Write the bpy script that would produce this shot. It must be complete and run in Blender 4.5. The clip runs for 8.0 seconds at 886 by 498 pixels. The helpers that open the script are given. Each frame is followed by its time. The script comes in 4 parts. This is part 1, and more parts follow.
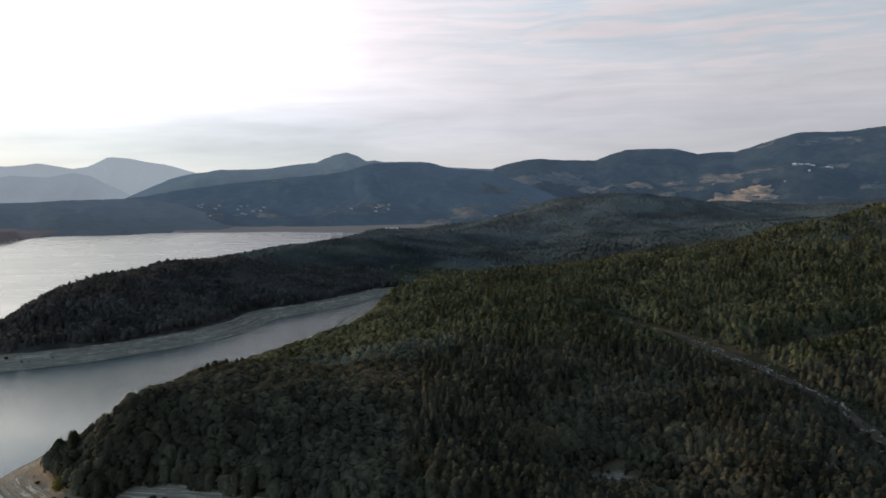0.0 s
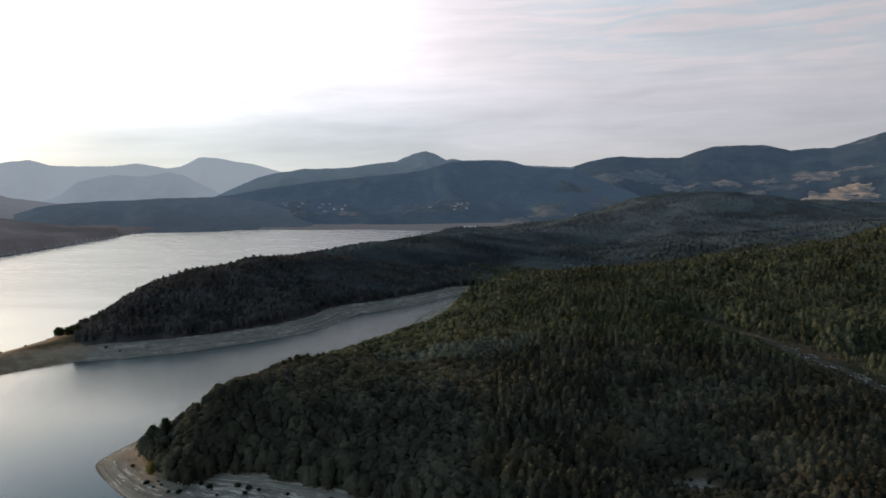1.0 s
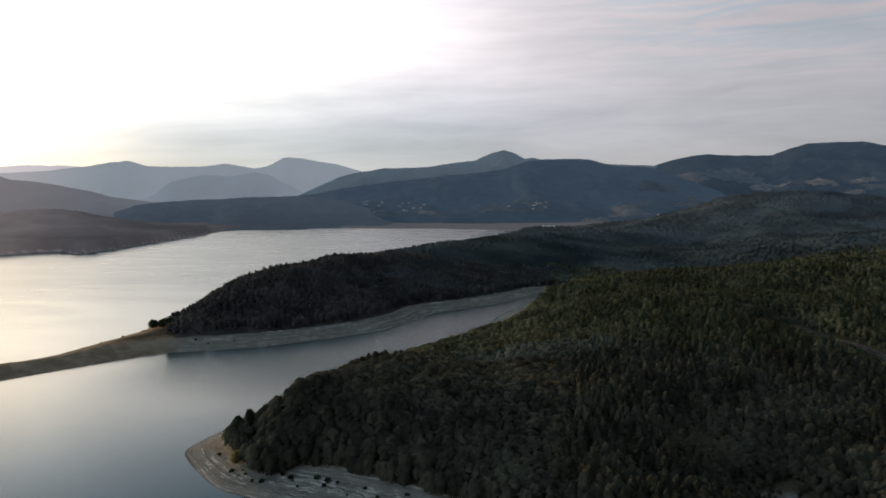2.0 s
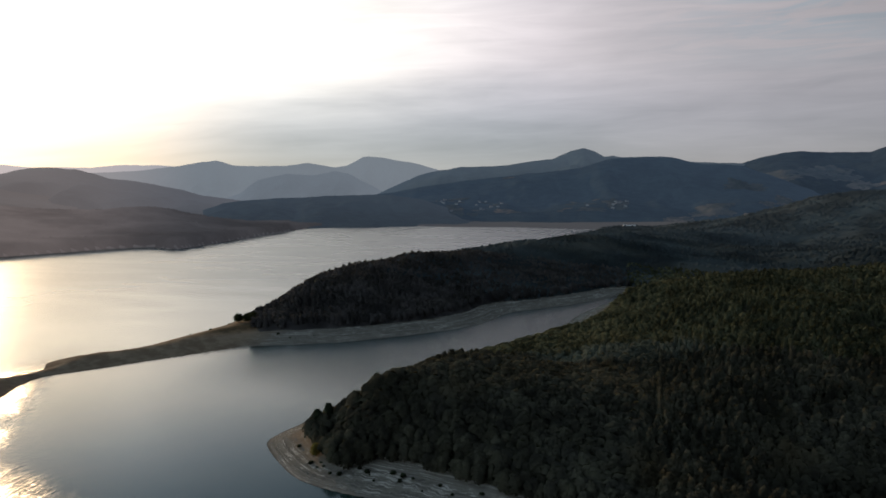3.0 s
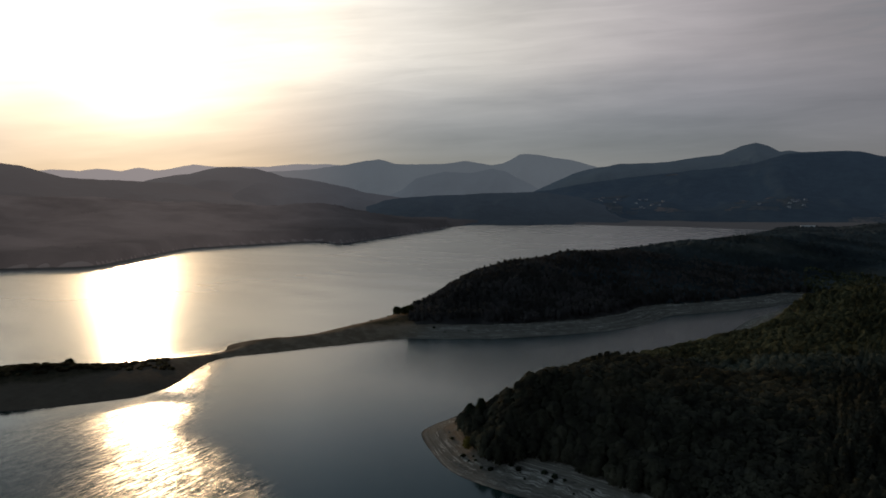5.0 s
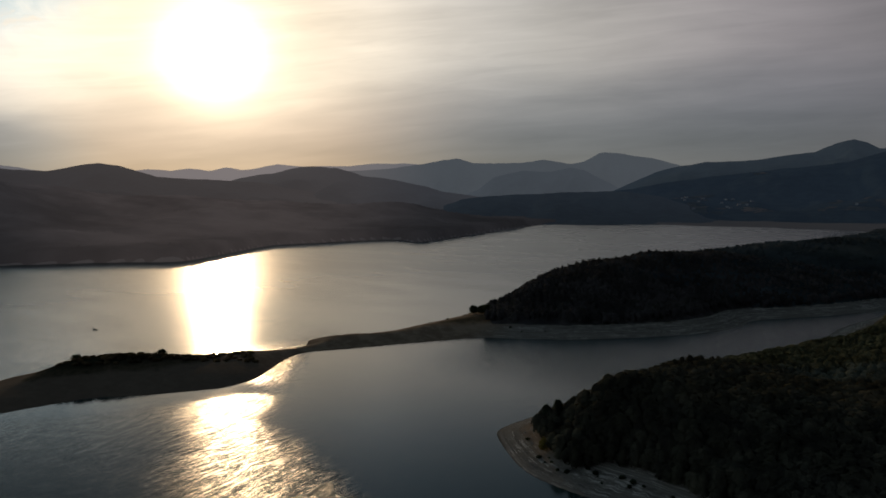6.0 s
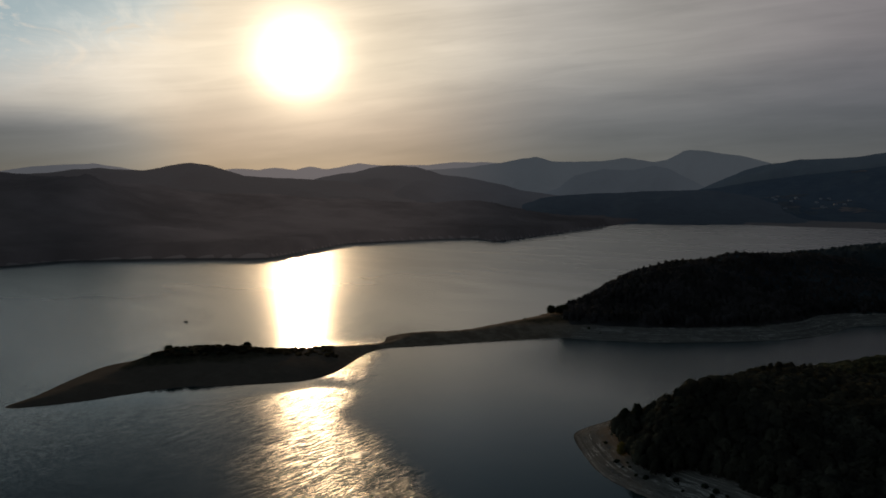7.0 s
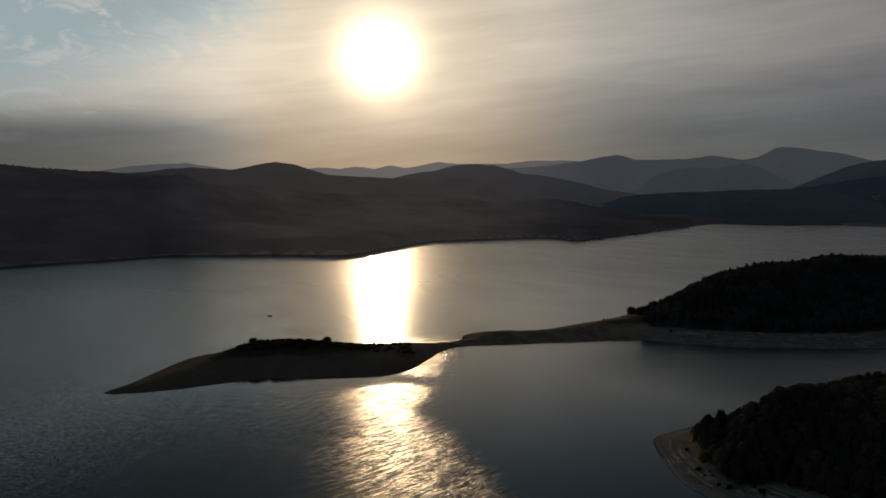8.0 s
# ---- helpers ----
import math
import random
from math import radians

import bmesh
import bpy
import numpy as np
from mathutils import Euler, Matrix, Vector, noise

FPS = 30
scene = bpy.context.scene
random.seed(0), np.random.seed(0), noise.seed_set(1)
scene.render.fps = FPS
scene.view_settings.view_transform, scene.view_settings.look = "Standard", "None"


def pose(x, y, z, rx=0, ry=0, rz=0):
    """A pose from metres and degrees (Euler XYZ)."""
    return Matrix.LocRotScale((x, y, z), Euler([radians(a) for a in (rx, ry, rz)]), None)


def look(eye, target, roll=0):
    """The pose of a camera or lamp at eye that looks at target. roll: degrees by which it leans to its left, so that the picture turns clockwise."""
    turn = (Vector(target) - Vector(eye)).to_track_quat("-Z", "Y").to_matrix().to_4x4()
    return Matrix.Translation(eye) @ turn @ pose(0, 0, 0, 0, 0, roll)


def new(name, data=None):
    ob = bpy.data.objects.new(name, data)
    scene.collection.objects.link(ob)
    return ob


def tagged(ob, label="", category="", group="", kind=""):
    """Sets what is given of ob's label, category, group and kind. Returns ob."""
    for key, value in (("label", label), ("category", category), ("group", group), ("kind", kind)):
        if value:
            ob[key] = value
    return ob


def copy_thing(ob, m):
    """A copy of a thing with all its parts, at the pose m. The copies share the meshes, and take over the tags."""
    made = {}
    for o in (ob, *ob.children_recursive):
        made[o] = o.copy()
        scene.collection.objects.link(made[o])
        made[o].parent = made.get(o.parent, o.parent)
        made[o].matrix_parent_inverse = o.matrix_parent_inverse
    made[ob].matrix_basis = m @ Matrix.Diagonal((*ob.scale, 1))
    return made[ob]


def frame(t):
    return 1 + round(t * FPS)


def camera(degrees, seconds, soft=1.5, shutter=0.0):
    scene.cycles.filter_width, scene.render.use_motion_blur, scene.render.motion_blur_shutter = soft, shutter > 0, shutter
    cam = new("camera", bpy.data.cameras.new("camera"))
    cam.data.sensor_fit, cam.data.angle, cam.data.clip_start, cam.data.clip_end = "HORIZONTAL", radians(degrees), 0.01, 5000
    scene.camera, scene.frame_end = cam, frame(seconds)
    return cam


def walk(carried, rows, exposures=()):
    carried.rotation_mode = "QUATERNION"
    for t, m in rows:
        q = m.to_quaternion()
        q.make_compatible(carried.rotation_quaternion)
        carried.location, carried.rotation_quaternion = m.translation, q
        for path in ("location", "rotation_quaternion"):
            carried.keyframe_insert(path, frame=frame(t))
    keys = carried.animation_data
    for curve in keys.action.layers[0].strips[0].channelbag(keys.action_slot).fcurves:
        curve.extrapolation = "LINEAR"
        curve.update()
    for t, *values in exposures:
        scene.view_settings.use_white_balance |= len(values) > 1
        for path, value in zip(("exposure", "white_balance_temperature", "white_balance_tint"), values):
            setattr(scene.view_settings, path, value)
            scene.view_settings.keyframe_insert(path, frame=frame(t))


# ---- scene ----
cam = camera(63.9, 8.0, soft=1.7)
PATH = [
    (0, pose(-0.00, -0.00, 100.00, 85.50, 0, 0.00)),
    (0.5, pose(0.13, 0.14, 100.04, 85.44, 0, 3.19)),
    (1, pose(0.19, 0.24, 100.07, 85.37, 0, 6.32)),
    (1.5, pose(0.24, 0.38, 100.08, 85.34, 0, 9.48)),
    (3, pose(-0.05, 1.13, 100.02, 85.19, 0, 18.81)),
    (3.5, pose(-0.07, 1.36, 100.04, 85.14, 0, 21.95)),
    (4, pose(-0.10, 1.49, 100.01, 85.10, 0, 25.07)),
    (4.5, pose(-0.19, 1.57, 99.99, 85.04, 0, 28.20)),
    (6, pose(-0.50, 1.42, 99.88, 84.92, 0, 37.52)),
    (6.5, pose(-0.43, 1.55, 99.89, 84.87, 0, 40.67)),
    (7, pose(-0.36, 1.66, 99.92, 84.81, 0, 43.82)),
    (7.5, pose(-0.27, 1.78, 99.90, 84.74, 0, 46.96)),
    (8, pose(-0.15, 2.10, 99.88, 84.70, 0, 50.14)),
]
EXPOSURES = [(0, -0.02), (1.5, -0.27), (3, -0.84), (4.5, -1.54), (6, -2.34), (8, -2.94)]
walk(cam, PATH, EXPOSURES)

# ---------------------------------------------------------------- sky and sun
SUN_BEARING, SUN_ELEVATION = 55.1, 9.7      # degrees left of +y, degrees above the horizon
sb, se = radians(SUN_BEARING), radians(SUN_ELEVATION)
SUN_WAY = Vector((-math.sin(sb) * math.cos(se), math.cos(sb) * math.cos(se), math.sin(se)))


class Nodes:
    """Short hand for building a node tree."""

    def __init__(self, tree):
        self.tree = tree
        tree.nodes.clear()

    def add(self, kind, **values):
        node = self.tree.nodes.new(kind)
        for key, value in values.items():
            setattr(node, key, value)
        return node

    def put(self, socket, value):
        if isinstance(value, bpy.types.NodeSocket):
            self.tree.links.new(value, socket)
        else:
            socket.default_value = value

    def math(self, op, a, b=0.0, c=0.0, clamp=False):
        n = self.add("ShaderNodeMath", operation=op, use_clamp=clamp)
        for s, v in zip(n.inputs, (a, b, c)):
            self.put(s, v)
        return n.outputs[0]

    def noise(self, vector, scale, detail=4.0, rough=0.55, dist=0.0):
        n = self.add("ShaderNodeTexNoise")
        self.put(n.inputs["Vector"], vector)
        for key, v in (("Scale", scale), ("Detail", detail), ("Roughness", rough), ("Distortion", dist)):
            n.inputs[key].default_value = v
        return n.outputs["Fac"]

    def mapped(self, vector, scale, place=(0, 0, 0), turn=(0, 0, 0)):
        n = self.add("ShaderNodeMapping")
        self.put(n.inputs["Vector"], vector)
        n.inputs["Scale"].default_value, n.inputs["Location"].default_value = scale, place
        n.inputs["Rotation"].default_value = turn
        return n.outputs[0]

    def mix(self, fac, a, b, blend="MIX"):
        n = self.add("ShaderNodeMix", data_type="RGBA", blend_type=blend)
        self.put(n.inputs[0], fac)
        self.put(n.inputs[6], a)
        self.put(n.inputs[7], b)
        return n.outputs[2]

    def span(self, value, lo, hi, to_lo=0.0, to_hi=1.0):
        n = self.add("ShaderNodeMapRange", interpolation_type="SMOOTHSTEP")
        for s, v in zip(n.inputs, (value, lo, hi, to_lo, to_hi)):
            self.put(s, v)
        return n.outputs[0]


def col(r, g, b):
    return (r, g, b, 1.0)


world = bpy.data.worlds.new("evening_sky")
scene.world = world
world.use_nodes = True
w = Nodes(world.node_tree)
way = w.add("ShaderNodeTexCoord").outputs["Generated"]
sky = w.add("ShaderNodeTexSky", sky_type="NISHITA", sun_disc=False, sun_elevation=se, sun_rotation=-sb, altitude=600.0, air_density=0.8, dust_density=0.4, ozone_density=2.0)
dot = w.add("ShaderNodeVectorMath", operation="DOT_PRODUCT")
w.put(dot.inputs[0], way)
dot.inputs[1].default_value = SUN_WAY
away = w.math("MULTIPLY", w.math("ARCCOSINE", w.math("MINIMUM", dot.outputs["Value"], 1.0)), 180 / math.pi)   # degrees from the sun
axes = w.add("ShaderNodeSeparateXYZ")
w.put(axes.inputs[0], way)
up = w.math("MULTIPLY", w.math("ARCSINE", axes.outputs[2]), 180 / math.pi)                                     # degrees above the horizon
bearing = w.math("MULTIPLY", w.math("ARCTAN2", w.math("MULTIPLY", axes.outputs[0], -1.0), axes.outputs[1]), 180 / math.pi)
rel = w.math("SUBTRACT", bearing, SUN_BEARING)                                                                 # degrees left of the sun


def sky_noise(wide, high, seed, detail, rough, dist, level):
    at = w.add("ShaderNodeCombineXYZ")
    w.put(at.inputs[0], w.math("DIVIDE", rel, wide))
    w.put(at.inputs[1], w.math("DIVIDE", level, high))
    at.inputs[2].default_value = seed
    return w.noise(at.outputs[0], 1.0, detail, rough, dist)


# veil of thin high cloud in long streaks that fan out from the horizon, with curls where it tears
level = w.math("ADD", up, w.math("MULTIPLY", w.math("TANH", w.math("DIVIDE", rel, 26.0)), 3.4))
broad = sky_noise(15.0, 3.4, 1.3, 4.0, 0.5, 0.4, level)
fine = sky_noise(8.5, 0.85, 4.1, 6.0, 0.58, 0.7, level)
curls = sky_noise(5.0, 2.4, 7.7, 8.0, 0.6, 1.4, up)
glow = w.math("EXPONENT", w.math("DIVIDE", away, -20.0))
glow_mid = w.math("EXPONENT", w.math("DIVIDE", away, -5.4))
disc = w.math("EXPONENT", w.math("MULTIPLY", w.math("POWER", w.math("DIVIDE", away, 2.5), 2.0), -1.0))
streaks = w.math("ADD", 1.0, w.math("ADD", w.math("MULTIPLY", w.math("SUBTRACT", fine, 0.5), 0.34), w.math("MULTIPLY", w.math("SUBTRACT", broad, 0.5), 0.42)))
# grey stratus low to both sides of the sun
right_side = w.math("MULTIPLY", w.span(rel, -26.0, -7.0, 1.0, 0.0), w.span(rel, -62.0, -40.0, 0.45, 1.0))
left_side = w.span(rel, 7.0, 17.0)
low_right = w.math("MULTIPLY", w.span(w.math("ADD", up, w.math("MULTIPLY", w.math("SUBTRACT", broad, 0.5), 2.5)), 2.5, 10.5, 1.0, 0.0), right_side)
low_left = w.math("MULTIPLY", w.span(w.math("ADD", up, w.math("MULTIPLY", w.math("SUBTRACT", broad, 0.5), 2.5)), 3.0, 5.6, 1.0, 0.0), left_side)
grey = w.math("ADD", w.math("MULTIPLY", low_right, 0.50), w.math("MULTIPLY", low_left, 0.47))
veil_power = w.math("MULTIPLY", w.math("ADD", 0.46, w.math("MULTIPLY", glow, 5.5)), w.math("MULTIPLY", streaks, w.math("SUBTRACT", 1.0, grey)))
veil_power = w.math("MULTIPLY", veil_power, w.math("ADD", 1.0, w.math("MULTIPLY", w.span(up, 6.0, 11.0, -0.04, 0.32), w.math("MULTIPLY", w.span(rel, -54.0, -34.0), w.span(rel, -14.0, -6.0, 1.0, 0.0)))))
thick = w.span(up, -1.0, 9.5, 0.45, 1.0)                                                                       # dimmed by the haze low over the hills
veil_power = w.math("MULTIPLY", veil_power, w.math("ADD", thick, w.math("MULTIPLY", w.math("SUBTRACT", 1.0, thick), w.span(rel, -34.0, -18.0, 1.0, 0.0))))
veil_power = w.math("MULTIPLY", veil_power, w.math("SUBTRACT", 1.0, w.math("MULTIPLY", w.span(rel, -44.0, -32.0, 0.0, 0.09), w.span(rel, -18.0, -8.0, 1.0, 0.0))))
# cream towards the sun, pale rose away from it, amber right under it, grey-blue in the stratus
veil_colour = w.mix(w.span(away, 3.0, 24.0), col(1.0, 0.84, 0.62), col(1.0, 0.93, 0.83))
veil_colour = w.mix(w.span(rel, -46.0, -24.0, 1.0, 0.0), veil_colour, w.mix(w.span(up, 4.0, 11.0), col(0.98, 0.91, 0.97), col(1.0, 0.90, 0.905)))
veil_colour = w.mix(w.math("MULTIPLY", w.span(up, 1.5, 10.0, 1.0, 0.0), w.span(w.math("MAXIMUM", w.math("MULTIPLY", rel, 1.7), w.math("MULTIPLY", rel, -1.0)), 9.0, 26.0, 1.0, 0.0)), veil_colour, col(1.0, 0.73, 0.52))
veil_colour = w.mix(w.math("MULTIPLY", grey, w.span(rel, -58.0, -40.0, 0.2, 1.5), clamp=True), veil_colour, col(0.93, 0.95, 1.01))
veil_colour = w.mix(w.math("MULTIPLY", w.span(rel, -66.0, -48.0, 0.55, 0.0), w.math("MULTIPLY", w.span(fine, 0.44, 0.60, 1.0, 0.0), w.span(up, 7.0, 12.5))), veil_colour, col(0.74, 0.90, 1.0))
veil_power = w.math("MULTIPLY", veil_power, w.math("ADD", 1.0, w.math("MULTIPLY", w.span(rel, 4.0, 14.0, 0.0, 0.7), w.span(up, 3.5, 7.0))))
# a stretch of clear pale blue west of the sun, with torn wisps across its edge
hole = w.math("ADD", w.math("ADD", up, w.math("MULTIPLY", rel, 0.41)), w.math("MULTIPLY", w.math("SUBTRACT", curls, 0.5), 7.0))
hole = w.math("MULTIPLY", w.span(hole, 13.5, 20.0), w.span(rel, 4.0, 12.0))
wisps = w.math("MULTIPLY", w.span(curls, 0.50, 0.64), w.span(rel, 20.0, 30.0, 0.8, 0.1))
veil_colour = w.mix(w.math("MULTIPLY", hole, w.math("SUBTRACT", 1.0, wisps)), veil_colour, col(0.80, 0.985, 1.03))
veil_power = w.math("ADD", veil_power, w.math("MULTIPLY", hole, w.math("SUBTRACT", w.math("ADD", 2.9, w.math("MULTIPLY", wisps, 1.3)), veil_power)))
# the vault overhead is bluer, and darkened out of view to dim the water
veil_colour = w.mix(w.span(up, 13.0, 24.0), veil_colour, col(0.62, 0.83, 1.0))
veil_power = w.math("MULTIPLY", veil_power, w.math("ADD", w.math("MULTIPLY", w.span(up, 14.2, w.span(rel, -12.0, 18.0, 24.0, 19.0)), w.span(rel, -12.0, 18.0, -0.52, -0.76)), 1.0))
blue, cloud, aureole = (w.add("ShaderNodeBackground") for _ in range(3))
w.put(blue.inputs[0], sky.outputs[0])
blue.inputs[1].default_value = 0.03
w.put(cloud.inputs[0], veil_colour)
w.put(cloud.inputs[1], veil_power)
aureole.inputs[0].default_value = col(1.0, 0.78, 0.50)
w.put(aureole.inputs[1], w.math("MULTIPLY", thick, w.math("ADD", w.math("MULTIPLY", w.math("MULTIPLY", glow_mid, streaks), 2.8), w.math("MULTIPLY", disc, 20.0))))
s1, s2 = w.add("ShaderNodeAddShader"), w.add("ShaderNodeAddShader")
for a, b in ((blue.outputs[0], s1.inputs[0]), (cloud.outputs[0], s1.inputs[1]), (s1.outputs[0], s2.inputs[0]), (aureole.outputs[0], s2.inputs[1])):
    w.tree.links.new(a, b)
w.tree.links.new(s2.outputs[0], w.add("ShaderNodeOutputWorld").inputs[0])

sun = new("sun", bpy.data.lights.new("sun", "SUN"))
sun.data.energy, sun.data.angle, sun.data.color = 5.0, radians(1.0), (1.0, 0.68, 0.38)
sun.matrix_world = look(SUN_WAY * 100, (0, 0, 0))

# ---------------------------------------------------------------- materials


def material(name):
    m = bpy.data.materials.new(name)
    m.use_nodes = True
    n = Nodes(m.node_tree)
    p = n.add("ShaderNodeBsdfPrincipled")
    out = n.add("ShaderNodeOutputMaterial")
    n.tree.links.new(p.outputs[0], out.inputs[0])
    p.inputs["Specular IOR Level"].default_value = 0.0
    p.inputs["Roughness"].default_value = 0.9
    return m, n, p, out


def bump(n, p, height, distance, strength=1.0):
    b = n.add("ShaderNodeBump")
    b.inputs["Distance"].default_value, b.inputs["Strength"].default_value = distance, strength
    n.put(b.inputs["Height"], height)
    n.put(p.inputs["Normal"], b.outputs[0])


def place_of(n):
    g = n.add("ShaderNodeNewGeometry")
    s = n.add("ShaderNodeSeparateXYZ")
    n.put(s.inputs[0], g.outputs["Position"])
    return g.outputs["Position"], s.outputs


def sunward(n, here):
    """How far a place lies towards the sun's side, where the painted haze glows most: 0 to 1."""
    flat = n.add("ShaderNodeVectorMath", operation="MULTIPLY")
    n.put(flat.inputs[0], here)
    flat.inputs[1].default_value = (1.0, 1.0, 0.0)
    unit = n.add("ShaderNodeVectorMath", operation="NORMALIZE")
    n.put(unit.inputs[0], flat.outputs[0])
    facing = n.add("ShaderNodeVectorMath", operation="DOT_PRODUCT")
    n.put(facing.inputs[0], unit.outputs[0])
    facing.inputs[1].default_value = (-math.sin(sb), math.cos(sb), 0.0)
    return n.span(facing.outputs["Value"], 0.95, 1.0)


def ground_material():
    m, n, p, out = material("shore_and_forest_floor")
    here, xyz = place_of(n)
    broad, fine = n.noise(here, 0.02, 5), n.noise(here, 0.35, 6, 0.65)
    # drawdown bank: pale silt with level strata
    level = n.math("ADD", xyz[2], n.math("MULTIPLY", n.noise(here, 0.05, 3), 0.8))
    lines = n.noise(n.mapped(here, (0.012, 0.012, 3.2)), 1.0, 4, 0.7)
    bank = n.mix(n.span(lines, 0.36, 0.64), col(0.095, 0.087, 0.077), col(0.22, 0.205, 0.183))
    bank = n.mix(n.span(fine, 0.35, 0.7), bank, col(0.175, 0.16, 0.138))
    dashes = n.math("MULTIPLY", n.span(n.noise(n.mapped(here, (0.035, 0.035, 8.0), (7, 3, 1)), 1.0, 3, 0.6), 0.54, 0.60), n.span(n.noise(n.mapped(here, (1, 1, 2)), 0.16, 4, 0.6), 0.42, 0.56))
    bank = n.mix(n.math("MULTIPLY", dashes, n.span(xyz[0], -290.0, -250.0, 0.1, 0.85)), bank, col(0.44, 0.418, 0.38))
    # sandy ground at the point and along the spit
    sand = n.span(n.math("ADD", xyz[0], n.math("MULTIPLY", broad, 14.0)), -122.0, -104.0, 1.0, 0.0)
    reach = n.add("ShaderNodeVectorMath", operation="LENGTH")
    n.put(reach.inputs[0], here)
    sand = n.math("MULTIPLY", sand, n.span(reach.outputs["Value"], 560.0, 680.0, 1.0, 0.0))
    sand = n.math("MULTIPLY", sand, n.math("MAXIMUM", n.math("MULTIPLY", n.span(level, 1.8, 3.2), n.span(xyz[1], 280.0, 320.0, 1.0, 0.0)), n.span(xyz[0], -275.0, -245.0, 1.0, 0.0)))
    bank = n.mix(n.math("MULTIPLY", sand, n.span(xyz[0], -275.0, -245.0, 0.92, 0.72)), bank, n.mix(n.span(n.noise(here, 0.12, 5, 0.65), 0.38, 0.62), col(0.180, 0.130, 0.090), col(0.265, 0.203, 0.146)))
    islet = n.span(n.math("ADD", n.math("SUBTRACT", xyz[1], n.math("MULTIPLY", n.math("ADD", xyz[0], 300.0), 0.6)), n.math("MULTIPLY", fine, 30.0)), 250.0, 312.0, 1.0, 0.0)
    islet = n.math("MULTIPLY", islet, n.span(xyz[0], -268.0, -255.0, 1.0, 0.0))
    bank = n.mix(n.math("MULTIPLY", islet, 0.85), bank, n.mix(fine, col(0.085, 0.068, 0.055), col(0.15, 0.122, 0.096)))
    bank = n.mix(n.span(level, 0.32, 0.62), col(0.080, 0.072, 0.063), bank)
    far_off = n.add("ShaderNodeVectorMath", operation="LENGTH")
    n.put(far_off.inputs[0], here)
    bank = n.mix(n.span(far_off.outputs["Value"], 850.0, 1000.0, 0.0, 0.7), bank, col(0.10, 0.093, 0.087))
    scrub = n.mix(n.span(fine, 0.4, 0.65), col(0.080, 0.064, 0.044), col(0.048, 0.044, 0.030))
    floor = n.mix(n.span(broad, 0.4, 0.62), col(0.030, 0.032, 0.020), col(0.058, 0.046, 0.033))
    edge = n.math("ADD", xyz[2], n.math("MULTIPLY", n.math("SUBTRACT", n.noise(here, 0.06, 5), 0.5), 5.0))
    land = n.mix(n.span(edge, 5.2, 6.6), bank, n.mix(n.span(edge, 7.0, 9.0), scrub, floor))
    # far land's base colour is shifted with distance, to suit haze and backlight
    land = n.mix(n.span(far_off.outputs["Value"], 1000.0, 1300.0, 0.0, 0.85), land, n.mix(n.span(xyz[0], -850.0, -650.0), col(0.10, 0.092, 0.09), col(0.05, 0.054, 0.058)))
    n.put(p.inputs["Base Color"], land)
    glow = sunward(n, here)                                                       # haze painted as emission on the far ground, strongest towards the sun
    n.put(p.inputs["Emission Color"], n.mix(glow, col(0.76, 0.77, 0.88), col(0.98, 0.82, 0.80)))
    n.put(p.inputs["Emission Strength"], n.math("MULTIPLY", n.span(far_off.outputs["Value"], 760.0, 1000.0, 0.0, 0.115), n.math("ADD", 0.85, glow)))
    bump(n, p, n.math("ADD", n.math("MULTIPLY", fine, 0.5), n.math("MULTIPLY", lines, 0.5)), 0.5)
    return m


